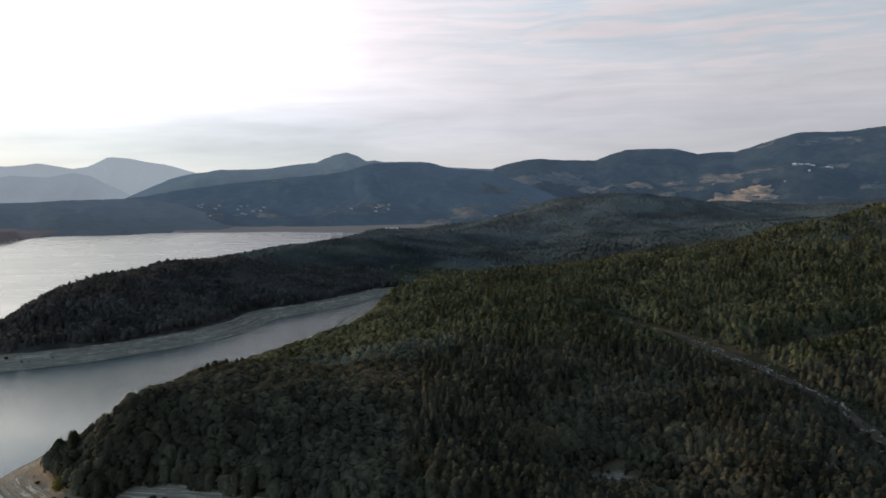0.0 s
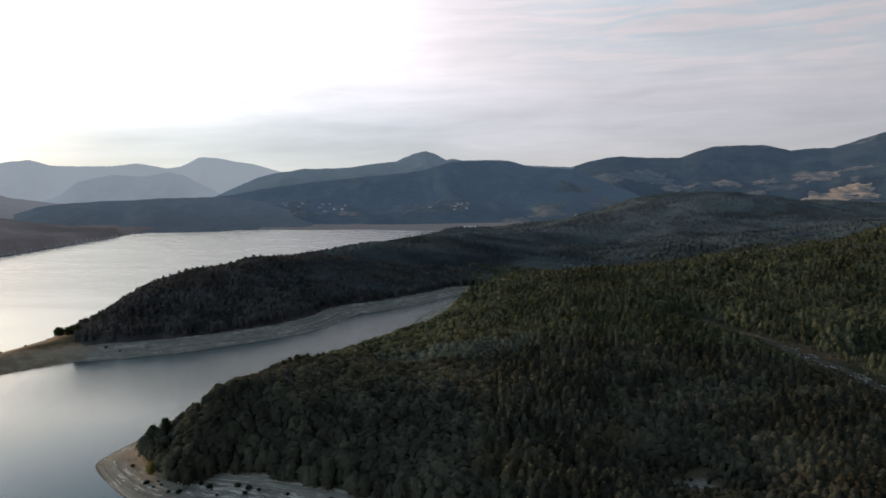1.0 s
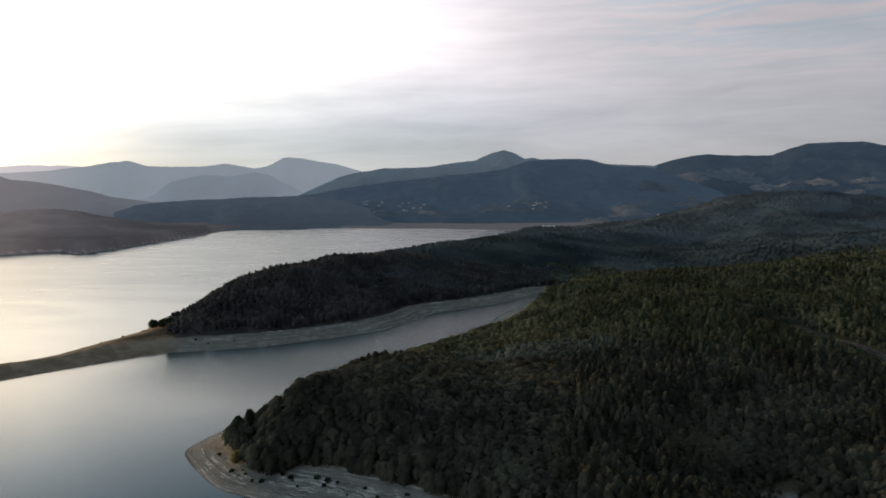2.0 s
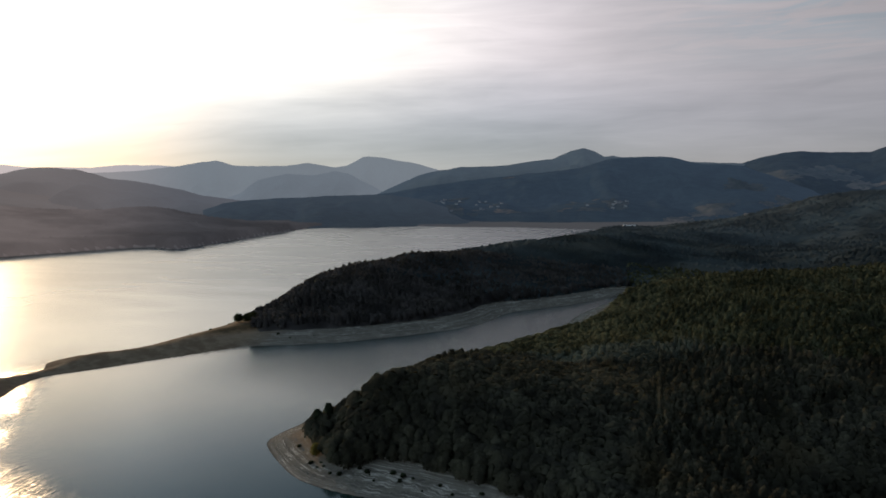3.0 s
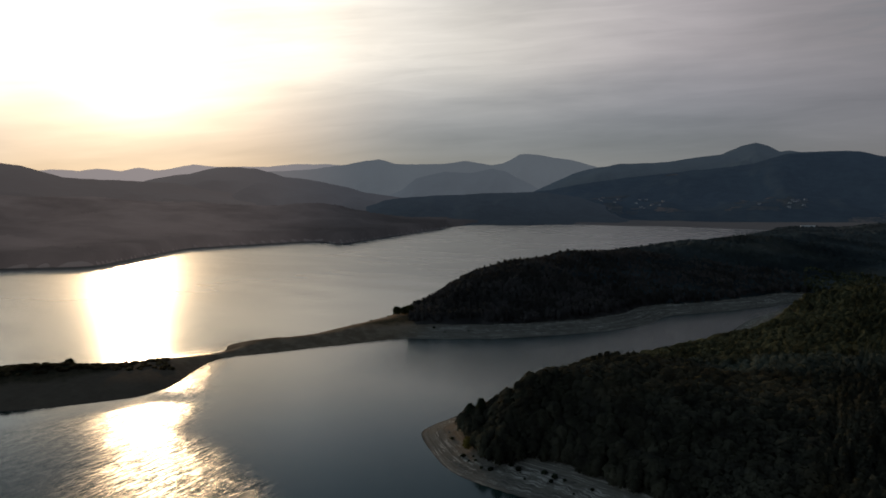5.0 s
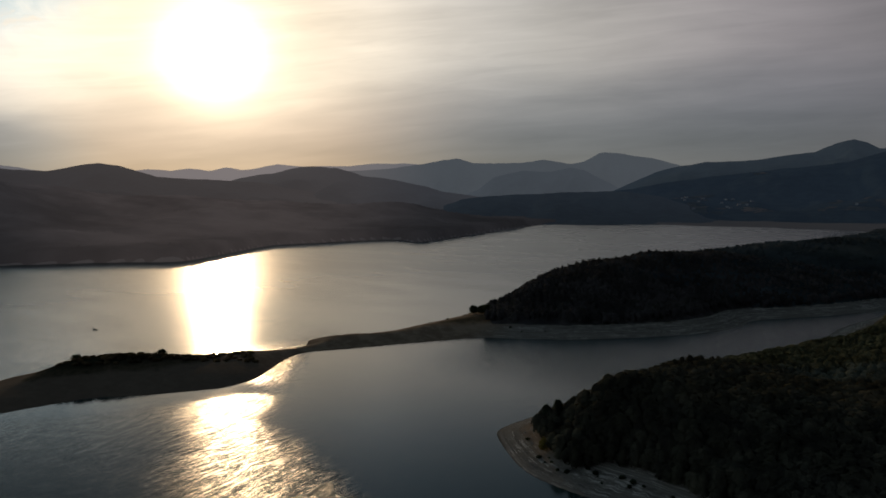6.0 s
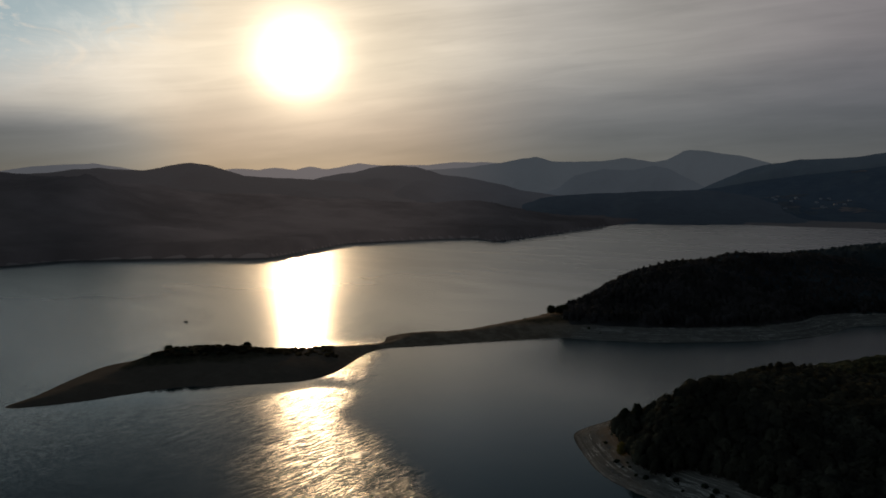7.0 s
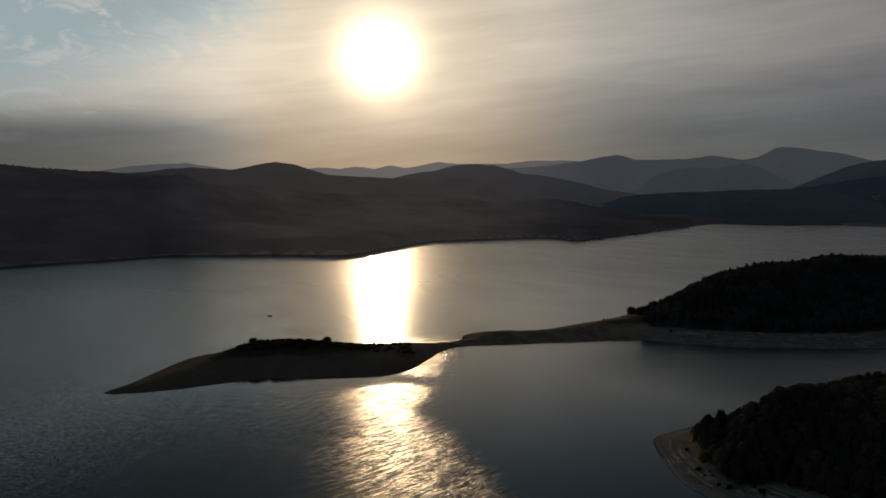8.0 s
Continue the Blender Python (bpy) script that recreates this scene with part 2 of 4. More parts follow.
def foliage_material(name, dark, light, dry=(0.10, 0.085, 0.03), scale=0.05, air=0.0, crown=0.21, vary=0.38, reach=(0.0, 1.0), pale=False):
    m, n, p, out = material(name)
    here, xyz = place_of(n)
    island = n.add("ShaderNodeNewGeometry").outputs["Random Per Island"]
    each = n.span(n.noise(n.mapped(here, (1, 1, 0.12)), crown, 2, 0.5), 0.30, 0.70)
    c = n.mix(n.math("ADD", n.math("MULTIPLY", island, 0.3), n.math("MULTIPLY", each, 0.7)), col(*[v * (1 - vary) for v in dark]), col(*[v * (1 + 0.6 * vary) for v in light]))
    c = n.mix(n.span(n.noise(here, scale, 4), 0.52, 0.72, 0.0, 0.7), c, col(*dry))
    c = n.mix(n.math("MULTIPLY", n.noise(here, 1.2, 5, 0.7), 0.3), c, col(dark[0] * 0.5, dark[1] * 0.5, dark[2] * 0.5))
    if pale:            # a paler, silvery tint along the near crest
        spot = n.add("ShaderNodeVectorMath", operation="LENGTH")
        n.put(spot.inputs[0], n.mapped(n.mapped(here, (1, 1, 0), (28, -340, 0)), (0.018, 0.045, 0), turn=(0, 0, -0.72)))
        silver = n.span(n.math("ADD", spot.outputs["Value"], n.math("MULTIPLY", n.math("SUBTRACT", n.noise(here, 0.08, 4, 0.6), 0.5), 1.6)), 0.5, 1.1, 0.75, 0.0)
        c = n.mix(silver, c, col(0.135, 0.150, 0.125))
    stands = n.span(n.noise(n.mapped(here, (1, 1, 0.3)), 0.045 if air == 0 else 0.01, 3, 0.55, 0.6), 0.34, 0.66, 0.62, 1.3)
    shade = n.add("ShaderNodeVectorMath", operation="SCALE")
    n.put(shade.inputs[0], c)
    n.put(shade.inputs["Scale"], stands)
    c = shade.outputs[0]
    n.put(p.inputs["Base Color"], c)
    p.inputs["Roughness"].default_value = 0.7
    if air == 0:
        bump(n, p, n.noise(here, 1.5, 4, 0.65), 0.35)
    if air > 0:         # haze painted as emission, growing with distance and towards the sun
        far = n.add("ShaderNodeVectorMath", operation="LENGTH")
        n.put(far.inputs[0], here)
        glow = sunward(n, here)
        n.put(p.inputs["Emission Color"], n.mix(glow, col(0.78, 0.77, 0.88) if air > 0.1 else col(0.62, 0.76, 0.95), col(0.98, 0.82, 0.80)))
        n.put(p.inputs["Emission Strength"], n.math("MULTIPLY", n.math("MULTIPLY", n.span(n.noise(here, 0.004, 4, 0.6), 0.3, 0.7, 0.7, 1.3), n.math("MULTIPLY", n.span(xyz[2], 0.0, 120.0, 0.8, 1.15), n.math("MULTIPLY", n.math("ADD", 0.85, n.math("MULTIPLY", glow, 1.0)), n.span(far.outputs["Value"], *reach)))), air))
    thin = n.add("ShaderNodeBsdfTranslucent")
    if air == 0:
        n.put(thin.inputs["Normal"], p.inputs["Normal"].links[0].from_socket)
    n.put(thin.inputs[0], n.mix(0.35, c, col(0.085, 0.085, 0.024)) if air == 0 else c)
    both = n.add("ShaderNodeMixShader")
    both.inputs[0].default_value = 0.38
    n.tree.links.new(p.outputs[0], both.inputs[1])
    n.tree.links.new(thin.outputs[0], both.inputs[2])
    n.tree.links.new(both.outputs[0], out.inputs[0])
    return m


def haze_emission(n, p, here, xyz, glow, air, reach):
    """Haze painted as emission on a far surface, more with distance and in the valleys."""
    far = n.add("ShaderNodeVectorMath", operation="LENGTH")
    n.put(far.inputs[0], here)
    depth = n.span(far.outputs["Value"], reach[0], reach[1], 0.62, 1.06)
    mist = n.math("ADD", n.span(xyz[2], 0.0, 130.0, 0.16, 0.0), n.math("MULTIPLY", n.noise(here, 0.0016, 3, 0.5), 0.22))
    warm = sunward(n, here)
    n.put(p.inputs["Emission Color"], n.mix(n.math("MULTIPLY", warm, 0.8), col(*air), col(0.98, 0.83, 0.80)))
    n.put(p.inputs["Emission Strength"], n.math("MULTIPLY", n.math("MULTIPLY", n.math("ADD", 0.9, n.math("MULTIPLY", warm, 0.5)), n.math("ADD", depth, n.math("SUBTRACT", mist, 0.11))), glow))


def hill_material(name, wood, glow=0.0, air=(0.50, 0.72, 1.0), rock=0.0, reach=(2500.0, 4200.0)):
    """Far wooded hillside; glow: haze painted on as the surface's own emission."""
    m, n, p, out = material(name)
    here, xyz = place_of(n)
    fine = n.noise(here, 0.03, 6, 0.7)
    stands = n.math("ADD", n.math("MULTIPLY", fine, 0.55), n.math("MULTIPLY", n.noise(here, 0.0065, 5, 0.6, 0.5), 0.45))
    c = n.mix(n.span(stands, 0.40, 0.60), col(*[v * 0.7 for v in wood]), col(*[v * 1.3 for v in wood]))
    if rock > 0:
        cliffs = n.math("MULTIPLY", n.span(n.noise(n.mapped(here, (1, 1, 0.5)), 0.014, 5, 0.7), 0.5, 0.62), n.math("MULTIPLY", n.span(xyz[2], 325.0, 345.0), n.span(xyz[2], 375.0, 392.0, 1.0, 0.0)))
        c = n.mix(n.math("MULTIPLY", cliffs, 0.35), c, col(0.26, 0.23, 0.21))
    n.put(p.inputs["Base Color"], c)
    bump(n, p, fine, 7.0, 1.0)
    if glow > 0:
        haze_emission(n, p, here, xyz, glow, air, reach)
    return m


def water_material():
    m, n, p, out = material("lake_water")
    here, xyz = place_of(n)
    p.inputs["Base Color"].default_value = col(0.010, 0.026, 0.028)
    p.inputs["IOR"].default_value = 1.33
    p.inputs["Specular IOR Level"].default_value = 0.5
    p.inputs["Coat IOR"].default_value, p.inputs["Coat Roughness"].default_value = 1.33, 0.22
    # a breeze ruffles the near bay south of a bent line; the open lake and the islet's lee lie calmer
    wander = n.math("MULTIPLY", n.math("SUBTRACT", n.noise(here, 0.03, 3, 0.5), 0.5), 24.0)
    steep = n.math("DIVIDE", n.math("ADD", n.math("ADD", xyz[1], n.math("MULTIPLY", xyz[0], 1.28)), 130.0), 1.62)
    flat = n.math("DIVIDE", n.math("ADD", n.math("ADD", xyz[1], n.math("MULTIPLY", xyz[0], 0.29)), -110.0), 1.04)
    line = n.math("ADD", n.math("MINIMUM", steep, flat), wander)
    ruffled = n.span(line, -5.0, 13.0, 1.0, 0.0)
    breeze = n.noise(n.mapped(here, (1.0, 2.2, 1.0), turn=(0, 0, 0.5)), 0.007, 3, 0.5, 0.5)
    calm = n.span(breeze, 0.35, 0.65, 0.08, 0.11)
    far_off = n.add("ShaderNodeVectorMath", operation="LENGTH")
    n.put(far_off.inputs[0], here)
    sheltered = n.math("MULTIPLY", n.span(xyz[0], -290.0, -215.0), n.span(xyz[1], 250.0, 380.0))        # the bay between the wooded banks
    calm = n.math("ADD", calm, n.math("MULTIPLY", n.span(far_off.outputs["Value"], 380.0, 900.0, 0.03, 0.18), n.math("SUBTRACT", 1.0, sheltered)))
    calm = n.math("MULTIPLY", calm, n.math("SUBTRACT", 1.0, n.math("MULTIPLY", sheltered, 0.25)))
    off_islet = n.math("SUBTRACT", n.math("MULTIPLY", n.math("ADD", xyz[0], 332.0), 0.86), n.math("MULTIPLY", n.math("SUBTRACT", xyz[1], 159.0), 0.5))
    lee = n.math("MAXIMUM", n.span(n.math("ADD", off_islet, n.math("MULTIPLY", wander, 0.7)), 14.0, 36.0, 0.02, 1.0), n.span(xyz[1], 212.0, 238.0))
    ruffled = n.math("MULTIPLY", n.math("MULTIPLY", ruffled, lee), n.span(xyz[0], -370.0, -330.0))
    # strip on the line from camera to sun, set to the glitter's seen width
    glitter_lane = n.math("ADD", n.math("ADD", n.math("MULTIPLY", xyz[0], 0.572), n.math("MULTIPLY", xyz[1], 0.82)), wander)
    ruffled = n.math("MULTIPLY", ruffled, n.math("ADD", n.span(glitter_lane, -34.0, 6.0, 0.12, 0.95), n.span(glitter_lane, 6.0, 34.0, 0.0, 0.5)))
    n.put(p.inputs["Coat Weight"], n.math("MULTIPLY", n.span(far_off.outputs["Value"], 430.0, 800.0, 0.0, 0.15), n.math("SUBTRACT", 1.0, sheltered)))
    calm = n.math("MULTIPLY", calm, n.math("SUBTRACT", 1.0, n.math("MULTIPLY", n.span(lee, 0.05, 0.8, 0.5, 0.0), n.span(xyz[0], -400.0, -320.0))))
    gusts = n.span(n.noise(n.mapped(here, (1.0, 0.5, 1.0), turn=(0, 0, 0.4)), 0.06, 4, 0.6, 0.8), 0.38, 0.62, 0.7, 1.1)
    ruffled = n.math("ADD", n.math("MULTIPLY", ruffled, gusts), 0.03)
    ruffled = n.math("ADD", ruffled, n.math("MULTIPLY", n.span(xyz[0], -370.0, -330.0, 0.30, 0.0), n.span(line, -130.0, 90.0, 1.0, 0.0)))      # and fades out over the open lake
    n.put(p.inputs["Roughness"], n.math("ADD", calm, n.math("MULTIPLY", ruffled, 0.12)))
    # long-crested wavelets, their course turned until the glitter leans as the camera sees it
    course = math.pi / 2 + sb + 1.0
    crests = n.mapped(here, (1.0, 0.26, 1.0), turn=(0, 0, -course))
    along = n.math("SUBTRACT", n.math("ADD", n.math("MULTIPLY", n.noise(crests, 2.2, 2.0, 0.5, 0.6), 0.55), n.math("MULTIPLY", n.noise(crests, 8.0, 3.0, 0.6, 0.4), 0.45)), 0.5)
    across = n.math("SUBTRACT", n.noise(n.mapped(crests, (1, 2, 1), (5, 9, 3)), 6.0, 3.0, 0.6), 0.5)
    # extra tilt in the bay and west of the strip, set to dim reflections
    extra_tilt = n.math("ADD", n.math("ADD", n.math("MULTIPLY", sheltered, 1.7), n.span(glitter_lane, -190.0, -60.0, 0.65, 0.0)), n.span(n.noise(n.mapped(here, (1.0, 3.0, 1.0), turn=(0, 0, 0.35)), 0.012, 5, 0.6, 0.6), 0.40, 0.62, 0.04, 0.07))
    along, across = n.math("MULTIPLY", along, n.math("ADD", n.math("MULTIPLY", ruffled, 1.2), extra_tilt)), n.math("MULTIPLY", across, n.math("ADD", n.math("MULTIPLY", ruffled, 0.55), extra_tilt))
    # longer ripples that run in from the open lake, a few metres from crest to crest
    heading = math.radians(153)
    ripple = n.math("SUBTRACT", n.noise(n.mapped(here, (1.0, 0.16, 1.0), turn=(0, 0, -heading)), 0.75, 2.5, 0.55, 0.3), 0.5)
    ripple = n.math("MULTIPLY", ripple, n.math("MULTIPLY", ruffled, 0.42))
    tilt = n.add("ShaderNodeCombineXYZ")
    n.put(tilt.inputs[0], n.math("ADD", n.math("MULTIPLY", ripple, math.cos(heading)), n.math("SUBTRACT", n.math("MULTIPLY", along, math.cos(course)), n.math("MULTIPLY", across, math.sin(course)))))
    n.put(tilt.inputs[1], n.math("ADD", n.math("MULTIPLY", ripple, math.sin(heading)), n.math("ADD", n.math("MULTIPLY", along, math.sin(course)), n.math("MULTIPLY", across, math.cos(course)))))
    tilt.inputs[2].default_value = 1.0
    level = n.add("ShaderNodeVectorMath", operation="NORMALIZE")
    n.put(level.inputs[0], tilt.outputs[0])
    n.put(p.inputs["Normal"], level.outputs[0])
    return m


def plain_material(name, c, rough=0.85, vary=0.25, scale=1.5):
    m, n, p, out = material(name)
    here, xyz = place_of(n)
    n.put(p.inputs["Base Color"], n.mix(n.noise(here, scale, 5, 0.65), col(*[v * (1 - vary) for v in c]), col(*[v * (1 + vary) for v in c])))
    p.inputs["Roughness"].default_value = rough
    return m


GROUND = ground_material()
WATER = water_material()
PINE = foliage_material("pine_needles", (0.028, 0.037, 0.027), (0.050, 0.062, 0.036))
LEAF = foliage_material("broad_leaves", (0.032, 0.042, 0.022), (0.062, 0.070, 0.034))
AUTUMN = foliage_material("yellowing_leaves", (0.13, 0.11, 0.03), (0.24, 0.19, 0.06))
BARK = plain_material("bark", (0.09, 0.07, 0.055))

# ---------------------------------------------------------------- the land


def lattice(i, j, seed):
    h = np.sin(i * 127.1 + j * 311.7 + seed * 74.7) * 43758.5453
    return h - np.floor(h)


def value_noise(x, y, seed):
    i, j = np.floor(x), np.floor(y)
    u, v = x - i, y - j
    u, v = u * u * (3 - 2 * u), v * v * (3 - 2 * v)
    a, b = lattice(i, j, seed), lattice(i + 1, j, seed)
    c, d = lattice(i, j + 1, seed), lattice(i + 1, j + 1, seed)
    return (a + (b - a) * u) * (1 - v) + (c + (d - c) * u) * v


def fbm(x, y, size, octaves=4, seed=0):
    total, gain = 0.0, 0.5
    for k in range(octaves):
        total = total + gain * (value_noise(x / size, y / size, seed + k * 7) - 0.5) * 2
        size, gain = size * 0.5, gain * 0.5
    return total


def polar(bearing, r):
    b = np.radians(bearing)
    return -np.sin(b) * r, np.cos(b) * r


# the lake's shoreline, going round: the far bank, the sand spit with its islet, the bay, the near headland
WEST_SHORE = [(-900, -600), (-960, -200), (-994, 135), (-995, 263), (-999, 338), (-913, 466), (-855, 524), (-864, 577), (-950, 753), (-949, 814), (-885, 994), (-809, 982), (-833, 1147), (-878, 1417), (-914, 1652)]
NORTH_SHORE = [(-779, 1723), (-733, 1809), (-566, 1791), (-425, 1827), (-280, 1810), (-196, 1771), (-180, 1500), (-230, 1250), (-290, 1000), (-330, 800), (-345, 640), (-335, 520), (-320, 450)]
SPIT_NORTH = [(-319, 415), (-322, 380), (-325, 355), (-343, 330), (-346, 310), (-336, 297), (-337, 285), (-355, 258), (-366, 240), (-385, 217), (-400, 185), (-402, 160), (-398, 145), (-381, 122), (-367, 105), (-357, 90)]
SPIT_SOUTH = [(-344, 114), (-338, 140), (-332, 159), (-316, 179), (-303, 198), (-297, 212), (-299, 229), (-309, 248), (-319, 267), (-322, 285), (-307, 310), (-289, 342), (-263, 383)]
BAY_SHORE = [(-235, 398), (-205, 420), (-177, 450), (-149, 488), (-138, 522), (-133, 558), (-108, 593), (-86, 624), (-68, 655), (-58, 682), (-52, 690), (-54, 668), (-64, 625), (-78, 565), (-82, 510), (-90, 480), (-104, 440), (-126, 392), (-143, 345), (-150, 300), (-152, 268)]
HEADLAND_SHORE = [(-155, 248), (-153, 236), (-137, 220), (-125, 211), (-114, 207), (-100, 205), (-85, 203), (-60, 196), (-25, 187), (40, 172), (120, 158), (220, 138), (320, 100), (380, 0), (400, -300), (300, -600)]


def smooth_ring(points, steps=5):
    """A closed Catmull-Rom curve through the points."""
    p = np.array(points, float)
    a, b, c, d = np.roll(p, 1, 0), p, np.roll(p, -1, 0), np.roll(p, -2, 0)
    out = []
    for k in range(steps):
        t = k / steps
        out.append(0.5 * (2 * b + (c - a) * t + (2 * a - 5 * b + 4 * c - d) * t * t + (3 * b - a - 3 * c + d) * t ** 3))
    return np.stack(out, 1).reshape(-1, 2)


SHORE = smooth_ring(WEST_SHORE + NORTH_SHORE + SPIT_NORTH + SPIT_SOUTH + BAY_SHORE + HEADLAND_SHORE)


def from_shore(x, y):
    """Metres to the waterline: above zero on land, below zero on the lake."""
    best = np.full(x.shape, 1e12)
    inside = np.zeros(x.shape, bool)
    for (ax, ay), (bx, by) in zip(SHORE, np.roll(SHORE, -1, 0)):
        dx, dy = bx - ax, by - ay
        t = np.clip(((x - ax) * dx + (y - ay) * dy) / (dx * dx + dy * dy + 1e-9), 0, 1)
        best = np.minimum(best, (x - ax - t * dx) ** 2 + (y - ay - t * dy) ** 2)
        if dy:
            inside ^= ((ay > y) != (by > y)) & (x < ax + dx * (y - ay) / dy)
    d = np.sqrt(best)
    return np.where(inside, -d, d)


# crests and hollows of the land: bearing in degrees left of +y, distance, height
NEAR_HILL = [(28.4, 272, 9), (26.1, 272, 14.5), (23.8, 270, 21), (21.5, 272, 23), (16.8, 290, 22.5), (12.2, 310, 19.5), (8.6, 335, 12), (5, 345, 20), (10, 420, 6), (15, 390, 8), (20, 335, 13), (6.9, 520, 5), (6.1, 528, 11), (5.1, 528, 18), (4.2, 525, 22), (3.3, 520, 25), (1.2, 530, 28), (-3, 560, 30), (-9.8, 580, 32), (-14.2, 600, 35), (-18.4, 620, 40), (-22.4, 640, 50), (-26.1, 680, 63), (-31.9, 720, 83), (-40, 760, 98)]
NEAR_SLOPE = [(0, 230, 6), (0, 290, 17), (0, 350, 25), (0, 430, 26), (0, 500, 27), (-12, 250, 8), (-12, 310, 18), (-12, 370, 26), (-12, 430, 27), (-12, 500, 29), (-24, 280, 12), (-24, 340, 22), (-24, 400, 30), (-24, 520, 42), (-34, 300, 18), (-34, 500, 50), (-50, 400, 40), (-60, 700, 90)]
SECOND_HILL = [(33.5, 530, 7), (30.4, 560, 18), (28.2, 600, 24), (25.9, 640, 27), (21.4, 690, 33), (16.8, 740, 34), (12.5, 800, 33), (8.4, 900, 33), (4.3, 1000, 36), (-0.7, 1150, 34), (-3, 1200, 33), (-3, 780, 10), (-3, 920, 18)]
WOODED_HILLS = [(-8.5, 850, 10), (-9.8, 850, 20), (-12, 850, 32), (-16.3, 850, 44), (-20.4, 850, 51), (-25.4, 850, 62), (-32, 850, 82), (-10, 700, 15), (-18, 730, 28), (-26, 770, 50), (-5, 1100, 15), (-12, 1100, 30), (-20, 1100, 35), (-28, 1100, 52)]
ISLET = [(62.6, 430, 14), (66.5, 425, 13), (58, 428, 10), (70, 405, 8)]
BACK_HILLS = [(-0.7, 1400, 25), (-3, 1400, 32), (-5.3, 1400, 50), (-7.5, 1400, 66), (-9.7, 1400, 85), (-11.9, 1400, 93), (-14.1, 1400, 95), (-16.2, 1400, 91), (-18.3, 1400, 83), (-22.3, 1400, 64), (-25.4, 1400, 52), (-33, 1400, 70)]
NORTH_LAND = [(30, 2100, 10), (20, 2150, 15), (10, 2100, 12), (4, 1900, 5), (4, 1500, 8), (0, 1800, 12), (-5, 2000, 40), (-12, 2000, 70), (-20, 2000, 70), (-30, 2000, 90), (-50, 1500, 110)]
WEST_LAND = [(46.1, 1700, 44), (44, 1700, 52), (42.9, 1700, 56), (40.8, 1720, 49), (37.8, 1750, 36), (35.2, 1800, 22), (31.2, 1890, 5), (50, 1600, 45), (55, 1500, 45), (60, 1500, 42), (65, 1500, 42), (67.1, 1500, 68), (69.1, 1500, 96), (70.3, 1500, 110), (71.1, 1500, 102), (73.5, 1500, 91), (76.5, 1500, 87), (78.6, 1500, 110), (81.9, 1500, 116), (100, 1500, 120)]


def crest_points():
    rows = NEAR_HILL + NEAR_SLOPE + SECOND_HILL + WOODED_HILLS + ISLET + BACK_HILLS + NORTH_LAND + WEST_LAND
    b, r, z = np.array(rows, float).T
    x, y = polar(b, r)
    edge = SHORE[::4]
    return np.concatenate([np.stack([x, y], 1), edge]), np.concatenate([z, np.zeros(len(edge))])


CREST_XY, CREST_Z = crest_points()
gaps = np.linalg.norm(CREST_XY[:, None] - CREST_XY[None], axis=2)
CREST_WEIGHT = np.linalg.solve(gaps + 1e-3 * np.eye(len(CREST_Z)), CREST_Z)


def land_height(x, y, d=None):
    """Height of the ground over the lake's level."""
    if d is None:
        d = from_shore(x, y)
    hill = np.zeros(x.shape)
    for (px, py), k in zip(CREST_XY, CREST_WEIGHT):
        hill += k * np.hypot(x - px, y - py)
    r = np.hypot(x, y)
    hill = np.maximum(hill, np.where((r > 900) & (r < 1650), 13.0, 4.5))
    b = np.degrees(np.arctan2(-x, y))
    fall = np.clip((r - 1750) / 500, 0, 1)
    hill = hill * (1 - fall) + np.where((b > -4) & (b < 120), 2.0, 30.0) * fall
    hill = hill + fbm(x, y, 120, 4, 3) * np.clip((d - 20) / 90, 0, 1) * (1 - fall) * np.clip(r / 300, 0.6, 2.6) * 4.0
    e = np.maximum(d, 0)
    wide = np.where(r > 950, 2.5, 17.0)
    high = 5.6 + 1.9 * np.clip((y - 330) / 60, 0, 1)
    bank = high * (1 - np.exp(-(e / wide) ** 1.15)) + np.where(r > 950, np.clip(e / 14, 0, 1) * 3.0, 0)
    bank = np.where((r > 1650) & (b < 31) & (b > -4), 1.6 * (1 - np.exp(-e / 12.0)), bank)
    bank = bank + 0.16 * np.sin(bank * 9.0) * np.clip(e / 3, 0, 1) + fbm(x, y, 9, 3, 11) * 0.35 * np.clip(e / 10, 0, 1)
    k = np.clip((e - 12) / 30, 0, 1)
    k = k * k * (3 - 2 * k)
    land = bank * (1 - k) + np.maximum(hill, bank) * k
    return np.where(d > 0, land, -0.12 * np.minimum(-d, 60))


def mesh_object(name, verts, faces, mat, smooth=True, normals=None):
    """One mesh object from arrays of vertices and of triangles or quads."""
    me = bpy.data.meshes.new(name)
    faces = np.asarray(faces, np.int32)
    size = faces.shape[1]
    me.vertices.add(len(verts))
    me.vertices.foreach_set("co", np.asarray(verts, np.float32).ravel())
    me.loops.add(faces.size)
    me.loops.foreach_set("vertex_index", faces.ravel())
    me.polygons.add(len(faces))
    me.polygons.foreach_set("loop_start", np.arange(0, faces.size, size, dtype=np.int32))
    me.polygons.foreach_set("use_smooth", np.full(len(faces), smooth))
    me.update(calc_edges=True)
    me.validate()
    me.materials.append(mat)
    if normals is not None:
        me.polygons.foreach_set("use_smooth", np.full(len(me.polygons), True))
        me.normals_split_custom_set_from_vertices(np.asarray(normals, np.float32))
    return new(name, me)


def grid_faces(rows, cols, closed=False):
    i, j = np.meshgrid(np.arange(rows - 1), np.arange(cols if closed else cols - 1), indexing="ij")
    k = (j + 1) % cols
    return np.stack([i * cols + j, (i + 1) * cols + j, (i + 1) * cols + k, i * cols + k], -1).reshape(-1, 4)


